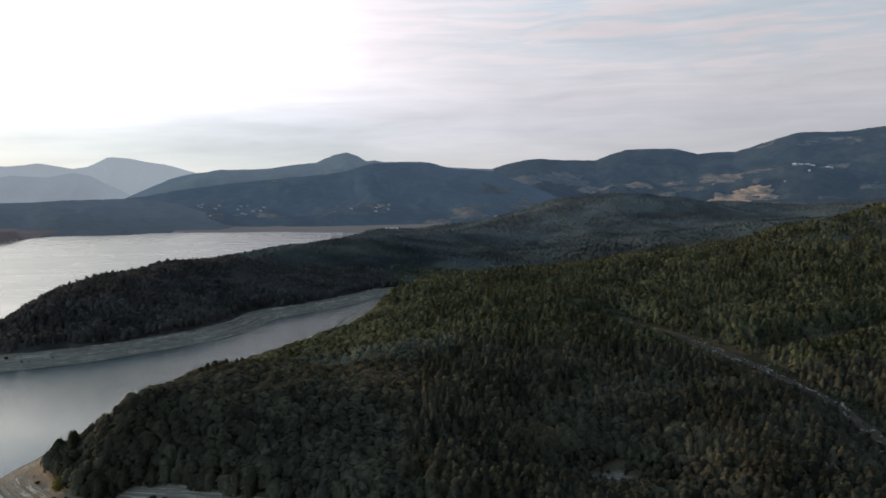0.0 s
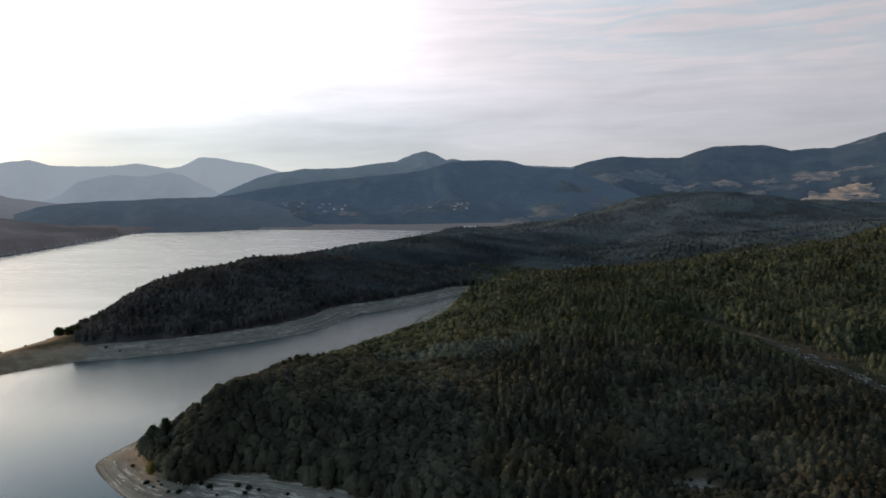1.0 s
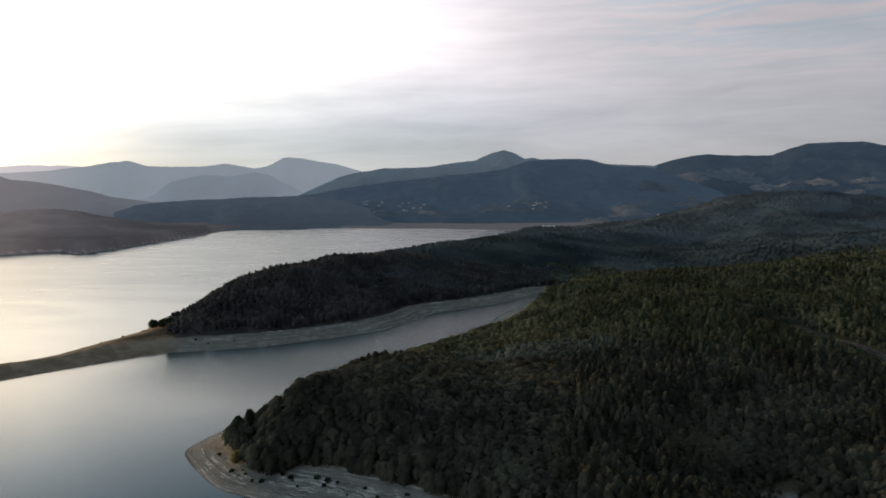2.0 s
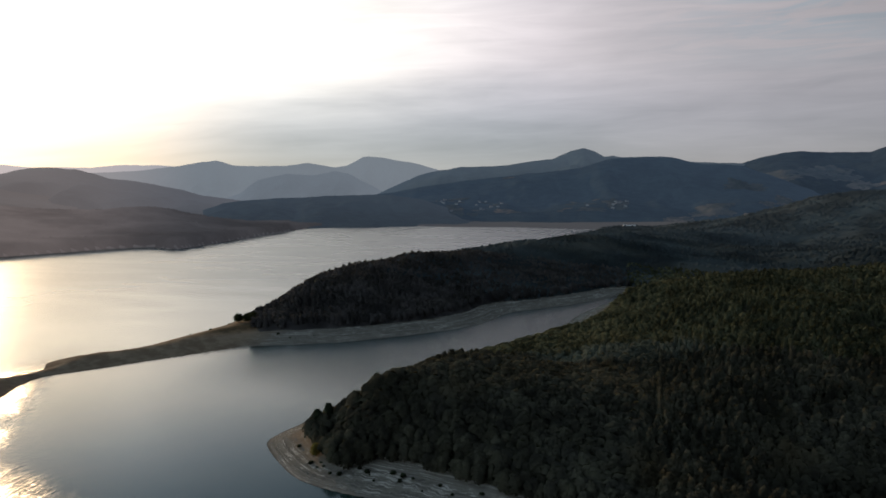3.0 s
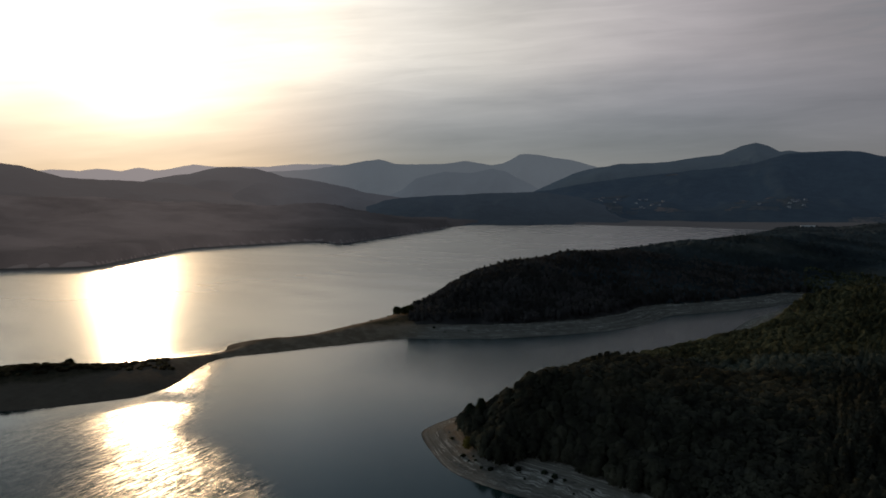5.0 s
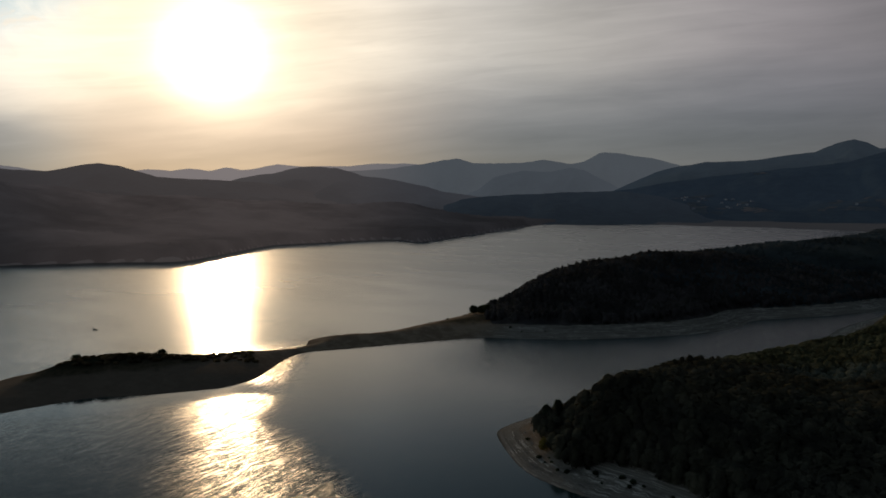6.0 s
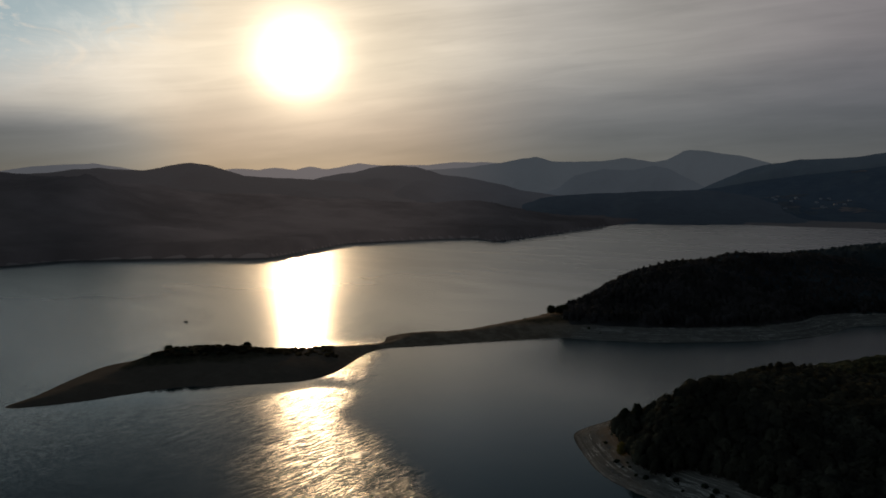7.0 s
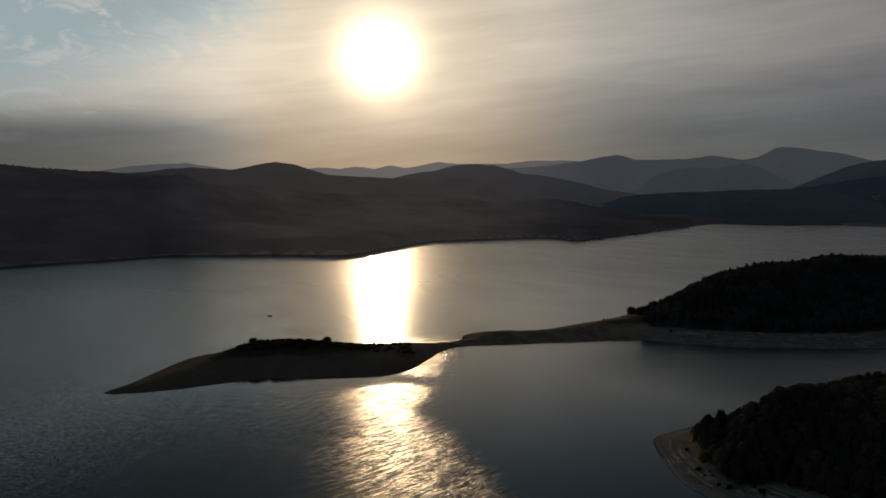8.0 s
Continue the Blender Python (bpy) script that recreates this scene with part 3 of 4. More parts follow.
def build_ground():
    bearings = np.concatenate([np.arange(-44, 94, 0.24), np.arange(94, 316, 6.0)])
    radii = np.concatenate([[2, 40, 80, 110, 140, 165], np.arange(185, 480, 2.6), np.arange(480, 720, 3.0), np.arange(720, 1500, 9.0), np.arange(1500, 2800, 24.0), np.arange(2800, 4900, 150.0), [4930]])
    r, b = np.meshgrid(radii, bearings, indexing="ij")
    x, y = polar(b, r)
    z = land_height(x.ravel(), y.ravel()).reshape(x.shape)
    faces = grid_faces(len(radii), len(bearings), True)
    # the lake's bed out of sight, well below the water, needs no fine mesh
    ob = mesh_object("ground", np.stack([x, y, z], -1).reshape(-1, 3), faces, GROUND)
    return tagged(ob, "pale drawdown shore and dark forest floor round a reservoir", "ground", kind="structure")


def build_water():
    """The lake's level surface: a grid of square panels, wider than the lake itself."""
    xs, ys = np.linspace(-2300, 900, 65), np.linspace(-700, 2100, 57)
    y, x = np.meshgrid(ys, xs, indexing="ij")
    ob = mesh_object("water", np.stack([x, y, 0 * x], -1).reshape(-1, 3), grid_faces(len(ys), len(xs))[:, ::-1], WATER, False)
    return tagged(ob, "calm grey-blue reservoir water with fine ripples", "lake", kind="structure")


HILL_HEIGHT = {}


def hill_range(name, label, crest, r, front, back, mat, foot=-6.0, rough=0.10, rows=26, seed=1, power=1.25, ravine=0.9):
    """A range of hills: its crest line over the bearing, sloping to its foot in front and behind."""
    cb, cz = np.array(sorted(crest), float).T
    b = np.arange(cb[0], cb[-1] + 0.01, 0.14)
    line = np.interp(b, cb, cz)

    def height(bb, rr):
        top = np.interp(bb, b, line)
        x, y = polar(bb, rr)
        s = np.where(rr < r, (rr - r) / front, (rr - r) / back)
        lift = np.where(s < 0, np.clip(1 + s, 0, 1) ** power, np.clip(1 - s, 0, 1) ** 1.2)
        z = foot + (top - foot) * lift
        z = z + fbm(x, y, 420, 5, seed) * np.sin(np.pi * lift) * (top - foot) * rough * 4
        spur = np.abs(fbm(x + y * 0.25, y * 0.45, 260, 4, seed + 11))          # side valleys cut down the slope
        z = z - (0.22 - np.clip(spur, 0, 0.22)) * np.sin(np.pi * np.clip(lift, 0, 1) ** 0.8) * (top - foot) * ravine
        return z + fbm(x, y, 70, 4, seed + 5) * 5.0 * np.clip(lift * 3, 0, 1)

    HILL_HEIGHT[name] = height
    radii = np.concatenate([np.linspace(r - front, r, rows), np.linspace(r, r + back, 8)[1:]])
    rr, bb = np.meshgrid(radii, b, indexing="ij")
    x, y = polar(bb, rr)
    ob = mesh_object(name, np.stack([x, y, height(bb, rr)], -1).reshape(-1, 3), grid_faces(len(radii), len(b)), mat)
    return tagged(ob, label, "hills", kind="structure")


PALE_PEAKS = [(45.6, 195), (44, 199), (41.1, 219), (39, 245), (37.3, 271), (36.4, 279), (35.1, 251), (33.4, 244), (31.1, 252), (29.5, 268), (28.4, 254), (27.4, 242), (26.5, 250), (25.2, 308), (24.8, 312), (23.7, 307), (22.5, 285), (21.3, 276), (20.2, 254), (19.2, 227), (17.8, 143), (48, 170)]
PALE_SPURS = [(36, 40), (34.7, 77), (33.4, 153), (31.1, 194), (28.9, 184), (27.4, 211), (26.3, 194), (24.9, 138), (23.4, 75), (22, 40)]
FAINT_WEST = [(77, 150), (75.5, 177), (74.2, 199), (71.9, 219), (69.9, 227), (68.3, 210), (67, 189), (64, 180), (61.1, 192), (60.2, 203), (58.4, 196), (57.1, 212), (55.5, 197), (54.4, 220), (53.3, 203), (52.1, 214), (50.6, 243), (49.1, 230), (45.2, 231), (43.2, 247), (40.7, 252), (39.4, 242), (37, 200)]
CONE_RANGE = [(25, 40), (23.5, 91), (22.6, 122), (21, 175), (19.2, 210), (17.3, 230), (14.6, 235), (12.7, 252), (10, 276), (8.7, 320), (7.7, 336), (6.9, 317), (6.1, 285), (5.5, 292), (4.7, 282), (2.9, 286), (1.1, 279), (-0.3, 253), (-2.1, 243), (-3.9, 240), (-8, 180)]
EAST_RANGE = [(9, 10), (6, 40), (3, 95), (0, 150), (-2.1, 206), (-3.9, 243), (-5.2, 272), (-6.6, 294), (-7.9, 300), (-9.7, 290), (-12.1, 291), (-13.2, 326), (-14.4, 347), (-16.1, 351), (-17.8, 352), (-19.6, 319), (-20.6, 326), (-22.2, 327), (-24.1, 372), (-26.4, 420), (-27.7, 419), (-29.4, 421), (-31.7, 437), (-36, 440), (-42, 400)]
LAKE_RIDGE = [(37, 20), (35.2, 38), (33.8, 56), (31.5, 62), (28.7, 67), (24.9, 74), (23, 83), (19.8, 116), (16.9, 137), (12.7, 160), (10.1, 175), (8.0, 186), (6.6, 208), (5.6, 224), (4.7, 226), (2.9, 229), (1.1, 224), (-0.3, 205), (-2.1, 197), (-3.9, 190), (-6, 150), (-9, 90), (-13, 30), (-17, -6)]
SHORE_RIDGE = [(37.5, 30), (36, 55), (33.8, 66), (31.5, 71), (28.7, 75), (24.9, 80), (23, 80), (20.5, 64), (18.5, 40), (16.5, 14), (14.5, -4)]
WEST_HILL = [(57, 90), (53.2, 132), (51, 150), (49.9, 165), (48.9, 174), (47.6, 179), (46, 174), (44.8, 157), (43.8, 137), (42, 130), (39.9, 108), (37.8, 80), (35.6, 62), (33.4, 45), (31, 20)]
SUN_HILLS = [(95, 150), (86, 168), (81.9, 160), (80.6, 150), (79.3, 145), (78.2, 141), (76.4, 138), (73.1, 135), (71.1, 147), (69.5, 153), (67.9, 148), (66.6, 148), (64.9, 162), (63.2, 175), (61.9, 167), (60.6, 147), (59.3, 131), (56.6, 121), (53.9, 117), (52.1, 113), (49.4, 95), (46, 60)]

FOREST_FAR = (0.020, 0.028, 0.030)
ground = build_ground()
water = build_water()
# each range's glow and tint are haze painted as emission
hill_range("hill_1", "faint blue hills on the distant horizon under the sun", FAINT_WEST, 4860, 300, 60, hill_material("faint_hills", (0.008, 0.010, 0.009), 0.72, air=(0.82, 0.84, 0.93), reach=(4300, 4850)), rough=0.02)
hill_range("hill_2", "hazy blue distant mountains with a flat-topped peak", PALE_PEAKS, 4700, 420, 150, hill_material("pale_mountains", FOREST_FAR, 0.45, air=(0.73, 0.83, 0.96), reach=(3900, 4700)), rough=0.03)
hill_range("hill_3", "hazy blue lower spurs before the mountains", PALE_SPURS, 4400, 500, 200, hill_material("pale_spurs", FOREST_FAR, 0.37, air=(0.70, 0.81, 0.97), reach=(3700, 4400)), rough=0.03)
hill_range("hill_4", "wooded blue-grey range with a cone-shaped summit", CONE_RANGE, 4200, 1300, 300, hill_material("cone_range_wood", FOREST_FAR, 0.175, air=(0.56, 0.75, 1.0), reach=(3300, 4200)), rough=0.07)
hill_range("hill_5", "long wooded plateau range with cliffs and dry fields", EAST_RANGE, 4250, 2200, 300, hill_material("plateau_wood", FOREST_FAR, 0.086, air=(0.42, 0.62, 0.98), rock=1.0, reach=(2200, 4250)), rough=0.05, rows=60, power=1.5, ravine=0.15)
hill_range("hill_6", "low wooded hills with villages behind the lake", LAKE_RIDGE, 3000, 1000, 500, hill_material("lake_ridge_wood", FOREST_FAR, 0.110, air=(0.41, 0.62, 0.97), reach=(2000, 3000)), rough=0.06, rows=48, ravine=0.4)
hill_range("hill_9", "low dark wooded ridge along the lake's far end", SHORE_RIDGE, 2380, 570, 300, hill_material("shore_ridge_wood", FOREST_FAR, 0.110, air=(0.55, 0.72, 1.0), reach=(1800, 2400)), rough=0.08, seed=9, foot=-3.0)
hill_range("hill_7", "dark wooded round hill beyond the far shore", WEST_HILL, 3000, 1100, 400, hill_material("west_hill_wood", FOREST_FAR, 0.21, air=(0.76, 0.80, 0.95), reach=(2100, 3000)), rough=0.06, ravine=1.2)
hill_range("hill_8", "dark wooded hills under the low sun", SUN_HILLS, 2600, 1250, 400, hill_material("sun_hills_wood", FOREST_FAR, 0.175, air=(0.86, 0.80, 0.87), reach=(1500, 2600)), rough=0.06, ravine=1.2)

# ---------------------------------------------------------------- trees
OCTA_V = np.array([(1, 0, 0), (-1, 0, 0), (0, 1, 0), (0, -1, 0), (0, 0, 1), (0, 0, -1)], float)
OCTA_F = np.array([(0, 2, 4), (2, 1, 4), (1, 3, 4), (3, 0, 4), (2, 0, 5), (1, 2, 5), (3, 1, 5), (0, 3, 5)])


SPRAY = np.array([(-0.5, -0.42, 0), (0.5, -0.5, 0.06), (0.42, 0.5, -0.06), (-0.46, 0.55, 0)], float)
SPRAY_F = np.array([(0, 1, 2), (0, 2, 3)])


def crown_profile(kind, u):
    """Half width of a crown at the height u, from its foot at 0 to its top at 1."""
    if kind == "pine":
        return 0.44 * (1 - u ** 2.3) ** 0.75 * min(1.0, 0.55 + 2.2 * u)
    return 0.50 * math.sin(math.pi * (0.16 + 0.80 * u)) ** 0.62


def crown_shape(kind, sprays, rng, rings=3, sides=5):
    """Vertices and faces of a crown, one metre high and about one metre wide: a lumpy dark heart under leafy sprays."""
    foot, top = (0.10, 0.93) if kind == "pine" else (0.14, 0.92)
    verts, faces = [], []
    for i in range(rings):
        u = 0.06 + 0.80 * i / (rings - 1)
        for j in range(sides):
            a = 2 * math.pi * (j + 0.5 * (i % 2)) / sides + rng.uniform(-0.25, 0.25)
            out = crown_profile(kind, u) * rng.uniform(0.72, 1.02)
            verts.append((math.cos(a) * out, math.sin(a) * out, foot + (top - foot) * (u + rng.uniform(-0.05, 0.05))))
    verts.append((rng.uniform(-0.05, 0.05), rng.uniform(-0.05, 0.05), top))
    for i in range(rings - 1):
        for j in range(sides):
            k, m = i * sides + j, i * sides + (j + 1) % sides
            faces += [(k, m, m + sides), (k, m + sides, k + sides)]
    base = (rings - 1) * sides
    faces += [(base + j, base + (j + 1) % sides, rings * sides) for j in range(sides)]
    verts, faces = [np.array(verts)], [np.array(faces)]
    at = len(verts[0])
    spread = min(1.5, (50 / max(sprays, 1)) ** 0.4)
    for k in range(sprays):
        u = ((k + 0.5) / sprays) ** 0.85
        a = k * 2.399 + rng.uniform(-0.6, 0.6)
        out = crown_profile(kind, min(u, 0.97)) * rng.uniform(0.82, 1.08)
        face = Vector((math.cos(a), math.sin(a), 0.35 + 1.2 * u + rng.uniform(-0.5, 0.5))).normalized()
        turn = np.array(face.to_track_quat("Z", "Y").to_matrix())
        v = SPRAY * rng.uniform(0.7, 1.3, (4, 1)) + rng.normal(0, 0.08, (4, 3))
        v = (v * rng.uniform(0.75, 1.2)) @ turn.T
        v = v * (0.22 * spread, 0.22 * spread, 0.13 * spread) + (math.cos(a) * out, math.sin(a) * out, foot + (top - foot) * u)
        verts.append(v)
        faces.append(SPRAY_F + at)
        at += 4
    return np.concatenate(verts), np.concatenate(faces)


def crown_normals(v):
    """Normals that turn round a crown as its mass of needles does, each spray a little off."""
    out = (v - (0, 0, 0.36)) * (2.1, 2.1, 1.7)
    out = out / (np.linalg.norm(out, axis=1)[:, None] + 1e-6) + np.sin(v * (41.0, 37.0, 53.0)) * 0.22 + (0, 0, 0.15)
    return out / np.linalg.norm(out, axis=1)[:, None]


def forest(name, label, xy, heights, widths, kinds, clumps, mat, seed, level=0.0):
    """Many trees as one mesh: each a crown of clumps, turned and sized on its own."""
    rng = np.random.RandomState(seed)
    shapes = {k: [crown_shape(k, clumps, rng, *((3, 6) if clumps > 45 else (3, 5))) for _ in range(7)] for k in ("pine", "leaf")}
    z = land_height(xy[:, 0], xy[:, 1])
    vs, fs, ns, at = [], [], [], 0
    turns, picks = rng.uniform(0, 6.28, len(xy)), rng.randint(0, 7, len(xy))
    for k, (x, y) in enumerate(xy):
        v, f = shapes[kinds[k]][picks[k]]
        c, s = math.cos(turns[k]), math.sin(turns[k])
        p = np.empty_like(v)
        p[:, 0] = (v[:, 0] * c - v[:, 1] * s) * widths[k] + x
        p[:, 1] = (v[:, 0] * s + v[:, 1] * c) * widths[k] + y
        p[:, 2] = v[:, 2] * heights[k] + z[k] - 0.06 * heights[k]
        e = crown_normals(v) * (1 - level) + np.array((0, 0, level))
        ns.append(np.stack([e[:, 0] * c - e[:, 1] * s, e[:, 0] * s + e[:, 1] * c, e[:, 2]], 1))
        vs.append(p)
        fs.append(f + at)
        at += len(v)
    ob = mesh_object(name, np.concatenate(vs), np.concatenate(fs), mat, normals=np.concatenate(ns))
    return tagged(ob, label, "forest", kind="stuff")


# a rubble track runs down through the near wood, with a side branch
TRACK = [(99, 398), (112, 369), (122, 350), (127, 339), (135, 325), (141, 311), (144, 297), (148, 282), (152, 265), (151, 249), (152, 238), (153, 222)]
SIDE_TRACK = [(135, 325), (150, 328), (165, 331), (180, 335), (193, 339), (215, 345)]
CLEARING = (58, 238)


def track_distance(x, y):
    best = np.full(x.shape, 1e9)
    for line in (TRACK, SIDE_TRACK):
        for (ax, ay), (bx, by) in zip(line, line[1:]):
            dx, dy = bx - ax, by - ay
            t = np.clip(((x - ax) * dx + (y - ay) * dy) / (dx * dx + dy * dy), 0, 1)
            best = np.minimum(best, np.hypot(x - ax - t * dx, y - ay - t * dy) + (0 if line is TRACK else 4.5))
    return best


def scatter(b0, b1, r0, r1, step, seed):
    """Places for trees on a loose grid over a sector of the land, off the shores, the spit and the track."""
    rng = np.random.RandomState(seed)
    x, y = np.meshgrid(np.arange(-2100, 1500, step), np.arange(-200, 2100, step))
    x, y = x.ravel(), y.ravel()
    b, r = np.degrees(np.arctan2(-x, y)), np.hypot(x, y)
    keep = (b > b0) & (b < b1) & (r > r0) & (r < r1)
    x, y = x[keep], y[keep]
    x, y = x + rng.uniform(-0.48, 0.48, x.shape) * step, y + rng.uniform(-0.48, 0.48, x.shape) * step
    d = from_shore(x, y)
    edge = 18.5 + fbm(x, y, 22, 3, 21) * 6.0 + np.clip((np.hypot(x, y) - 430) / 60, 0, 1) * 2
    edge = np.where((x < -105) & (y < 262), 13.0 + fbm(x, y, 22, 3, 21) * 4.0, edge)
    north_side = (x < -50) & (y > 262) & (y < 490) & (x > -170) & (x + 0.6 * y > 90)
    edge = np.where(north_side, 10.0 + fbm(x, y, 22, 3, 21) * 3, edge)
    spit = (x < -276) & (x > -420) & (y < 424 + 0.35 * (x + 276) * -1)
    edge = np.where((x < -156) & (y > 380), 23.0 + fbm(x, y, 40, 2, 21) * 3.0, edge)
    edge = np.where(np.hypot(x, y) > 950, 2.5, edge)
    keep = (d > edge) & ~spit
    keep &= track_distance(x, y) > 2.2 + fbm(x, y, 14, 2, 31) * 5.0
    keep &= np.hypot((x - CLEARING[0]) / 1.7, y - CLEARING[1]) > 3 + fbm(x, y, 12, 2, 35) * 6
    return np.stack([x[keep], y[keep]], 1), d[keep]


def stand(xy, seed, tall, slim, firs):
    """Heights, widths and kinds of the trees at the places given, in drifts."""
    rng = np.random.RandomState(seed)
    drift = fbm(xy[:, 0], xy[:, 1], 55, 3, 51)
    h = tall * (1 + 0.20 * drift) * rng.uniform(0.80, 1.10, len(xy))
    pine = drift + rng.uniform(-0.35, 0.35, len(xy)) > 0.16 - firs
    wide = h * np.where(pine, rng.uniform(0.38, 0.54, len(xy)), rng.uniform(0.46, 0.66, len(xy))) * slim
    patch = fbm(xy[:, 0], xy[:, 1], 16, 2, 52)
    h = h * (1 + 0.14 * patch)
    return h * np.where(pine, 1.06, 0.94), wide, np.where(pine, "pine", "leaf")


WOOD = foliage_material("mixed_wood", (0.063, 0.061, 0.053), (0.109, 0.105, 0.075), dry=(0.124, 0.101, 0.062), scale=0.022, vary=0.26, pale=True)
# bluish base colour and slight emission stand in for haze
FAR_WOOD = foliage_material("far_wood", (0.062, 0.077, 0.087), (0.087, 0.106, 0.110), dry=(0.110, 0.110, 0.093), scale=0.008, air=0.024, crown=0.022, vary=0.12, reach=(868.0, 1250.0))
# brighter, warmer copy of the wood colour for the sunlit upper slope
LIT_HILLSIDE_WOOD = foliage_material("lit_hillside_wood", (0.060, 0.066, 0.046), (0.128, 0.132, 0.078), dry=(0.155, 0.138, 0.075), scale=0.018, pale=True)
# raised grey base colour stands in for haze over the headland
HEADLAND_WOOD = foliage_material("second_headland_wood", (0.084, 0.077, 0.080), (0.108, 0.099, 0.097), dry=(0.118, 0.102, 0.093), scale=0.012, crown=0.12, vary=0.06)
# the emission of this wood is painted haze
HAZE_GLOW_WOOD = foliage_material("haze_glow_wood", (0.018, 0.021, 0.022), (0.030, 0.032, 0.032), dry=(0.024, 0.024, 0.026), scale=0.006, air=0.220, crown=0.03, vary=0.15)

for k, (name, label, b0, b1, r0, r1, step, tall, slim, clumps, mat, level) in enumerate((
        ("headland_wood", "dense dark green mixed wood on the near headland", -46, 33, 170, 340, 3.05, 9.4, 1.15, 48, WOOD, 0.42),
        ("lit_hillside_wood", "dense green pine wood on the gentle hillside", -46, 31, 340, 520, 3.8, 8.8, 1.15, 25, LIT_HILLSIDE_WOOD, 0.35),
        ("ridge_wood", "green pine wood up the long ridge", -46, 4.2, 520, 780, 4.6, 8.8, 1.3, 12, LIT_HILLSIDE_WOOD, 0.4),
        ("second_headland_wood", "dark wood covering the second headland", 4.2, 37, 400, 760, 3.9, 8.8, 0.98, 18, HEADLAND_WOOD, 0.4),
        ("valley_wood", "dark wood on the hills behind the bay", -46, 24, 760, 1120, 7.0, 9.0, 1.7, 3, FAR_WOOD, 0.55),
        ("back_hill_wood", "dark wood on the round hill before the fields", -46, 8, 1120, 1640, 11.0, 9.0, 2.4, 0, FAR_WOOD, 0.65),
        ("far_shore_wood", "dark wood on the hills of the far shore", 29, 96, 960, 1950, 12.6, 9.0, 2.8, 0, HAZE_GLOW_WOOD, 0.6))):
    spots, off = scatter(b0, b1, r0, r1, step, 100 + k)
    across_bay = (spots[:, 0] < -156) | (spots[:, 1] > 470 + 2.3 * (spots[:, 0] + 126))      # beyond the bay, on the second headland
    if mat == HEADLAND_WOOD:
        spots = spots[across_bay & (np.hypot(spots[:, 0] + 300, spots[:, 1] - 428) > 9)]
    elif r1 <= 520:
        spots, off = spots[~(across_bay & (spots[:, 0] < -78))], off[~(across_bay & (spots[:, 0] < -78))]
    if r0 == 170:
        first_row = (off < 26) & (spots[:, 1] < 262) & (spots[:, 0] > -160) & (spots[:, 0] < 40)
        EDGE_SPOTS = spots[first_row]
        spots = spots[~first_row]
    hs, ws, ks = stand(spots, 200 + k, tall, slim, -0.2 if mat == HEADLAND_WOOD else np.where(spots[:, 0] < -10, -0.45, 0.42) if r1 < 800 else 0.0)
    if r1 <= 520:       # trees shrunk towards the bay to fit the skyline in the camera's view
        low = (spots[:, 1] > 262) & (spots[:, 0] < -20)
        hs = np.where(low, hs * np.clip(0.30 + from_shore(spots[:, 0], spots[:, 1]) / 70, 0, 1), hs)
    if r1 <= 520:       # trees shrunk round the track and clearing so the camera sees them
        near_track = np.clip(0.20 + (track_distance(spots[:, 0], spots[:, 1]) - 4 + 9 * fbm(spots[:, 0], spots[:, 1], 26, 2, 33)) / 22, 0.16, 1)
        near_track = near_track * np.clip(0.2 + (np.hypot((spots[:, 0] - CLEARING[0]) / 1.7, spots[:, 1] + 8 - CLEARING[1]) - 3 + 6 * fbm(spots[:, 0], spots[:, 1], 18, 2, 36)) / 22, 0.12, 1)
        hs, ws = hs * near_track, ws * np.clip(near_track * 1.3, 0, 1)
    forest(name, label, spots, hs, ws, ks, clumps, mat, 300 + k, level)


def build_canopy_filler(label, b0, b1, step, radii, mat, lift, lumps, where):
    """A lumpy sheet added below the tree tops so gaps between crowns don't go black, down to the ground at the wood's
    edge.
    """
    bearings = np.arange(b0, b1, step)
    r, b = np.meshgrid(radii, bearings, indexing="ij")
    x, y = (v.ravel() for v in polar(b, r))
    d = from_shore(x, y)
    wooded = np.clip((d - 20) / 7, 0, 1) * np.clip((track_distance(x, y) - 5) / 20, 0, 1)
    wooded *= np.clip((np.hypot((x - CLEARING[0]) / 1.7, y + 5 - CLEARING[1]) - 8) / 14, 0, 1)
    wooded *= np.where((x < -270) & (y < 440), 0, 1)
    z = land_height(x, y, d) - 0.8 + wooded * (lift + 1.6 * fbm(x, y, lumps, 3, 91) + 1.2 * fbm(x, y, 45, 2, 92))
    z = np.where(where(x, y, np.hypot(x, y)), z, land_height(x, y, d) - 4.0)
    ob = mesh_object("canopy_filler", np.stack([x, y, z], -1), grid_faces(len(radii), len(bearings)), mat)
    return tagged(ob, label, "undergrowth", kind="stuff")


def beyond_bay(x, y):
    return (x < -156) | (y > 470 + 2.3 * (x + 126))


build_canopy_filler("dark green filler layer in the gaps beneath the trees", -45, 33, 0.26, np.concatenate([np.arange(178, 360, 2.2), np.arange(360, 600, 3.4)]), WOOD, 4.2, 7, lambda x, y, r: ~(beyond_bay(x, y) & (x < -78)))
build_canopy_filler("grey-green filler layer in the gaps on the second headland", 3.5, 37, 0.26, np.arange(396, 790, 4.2), HEADLAND_WOOD, 4.0, 8, lambda x, y, r: beyond_bay(x, y) & (x < -40))
build_canopy_filler("blue-green filler layer in the gaps on the hills behind", -45, 24, 0.3, np.arange(590, 1650, 7.2), FAR_WOOD, 6.0, 14, lambda x, y, r: r > 600)


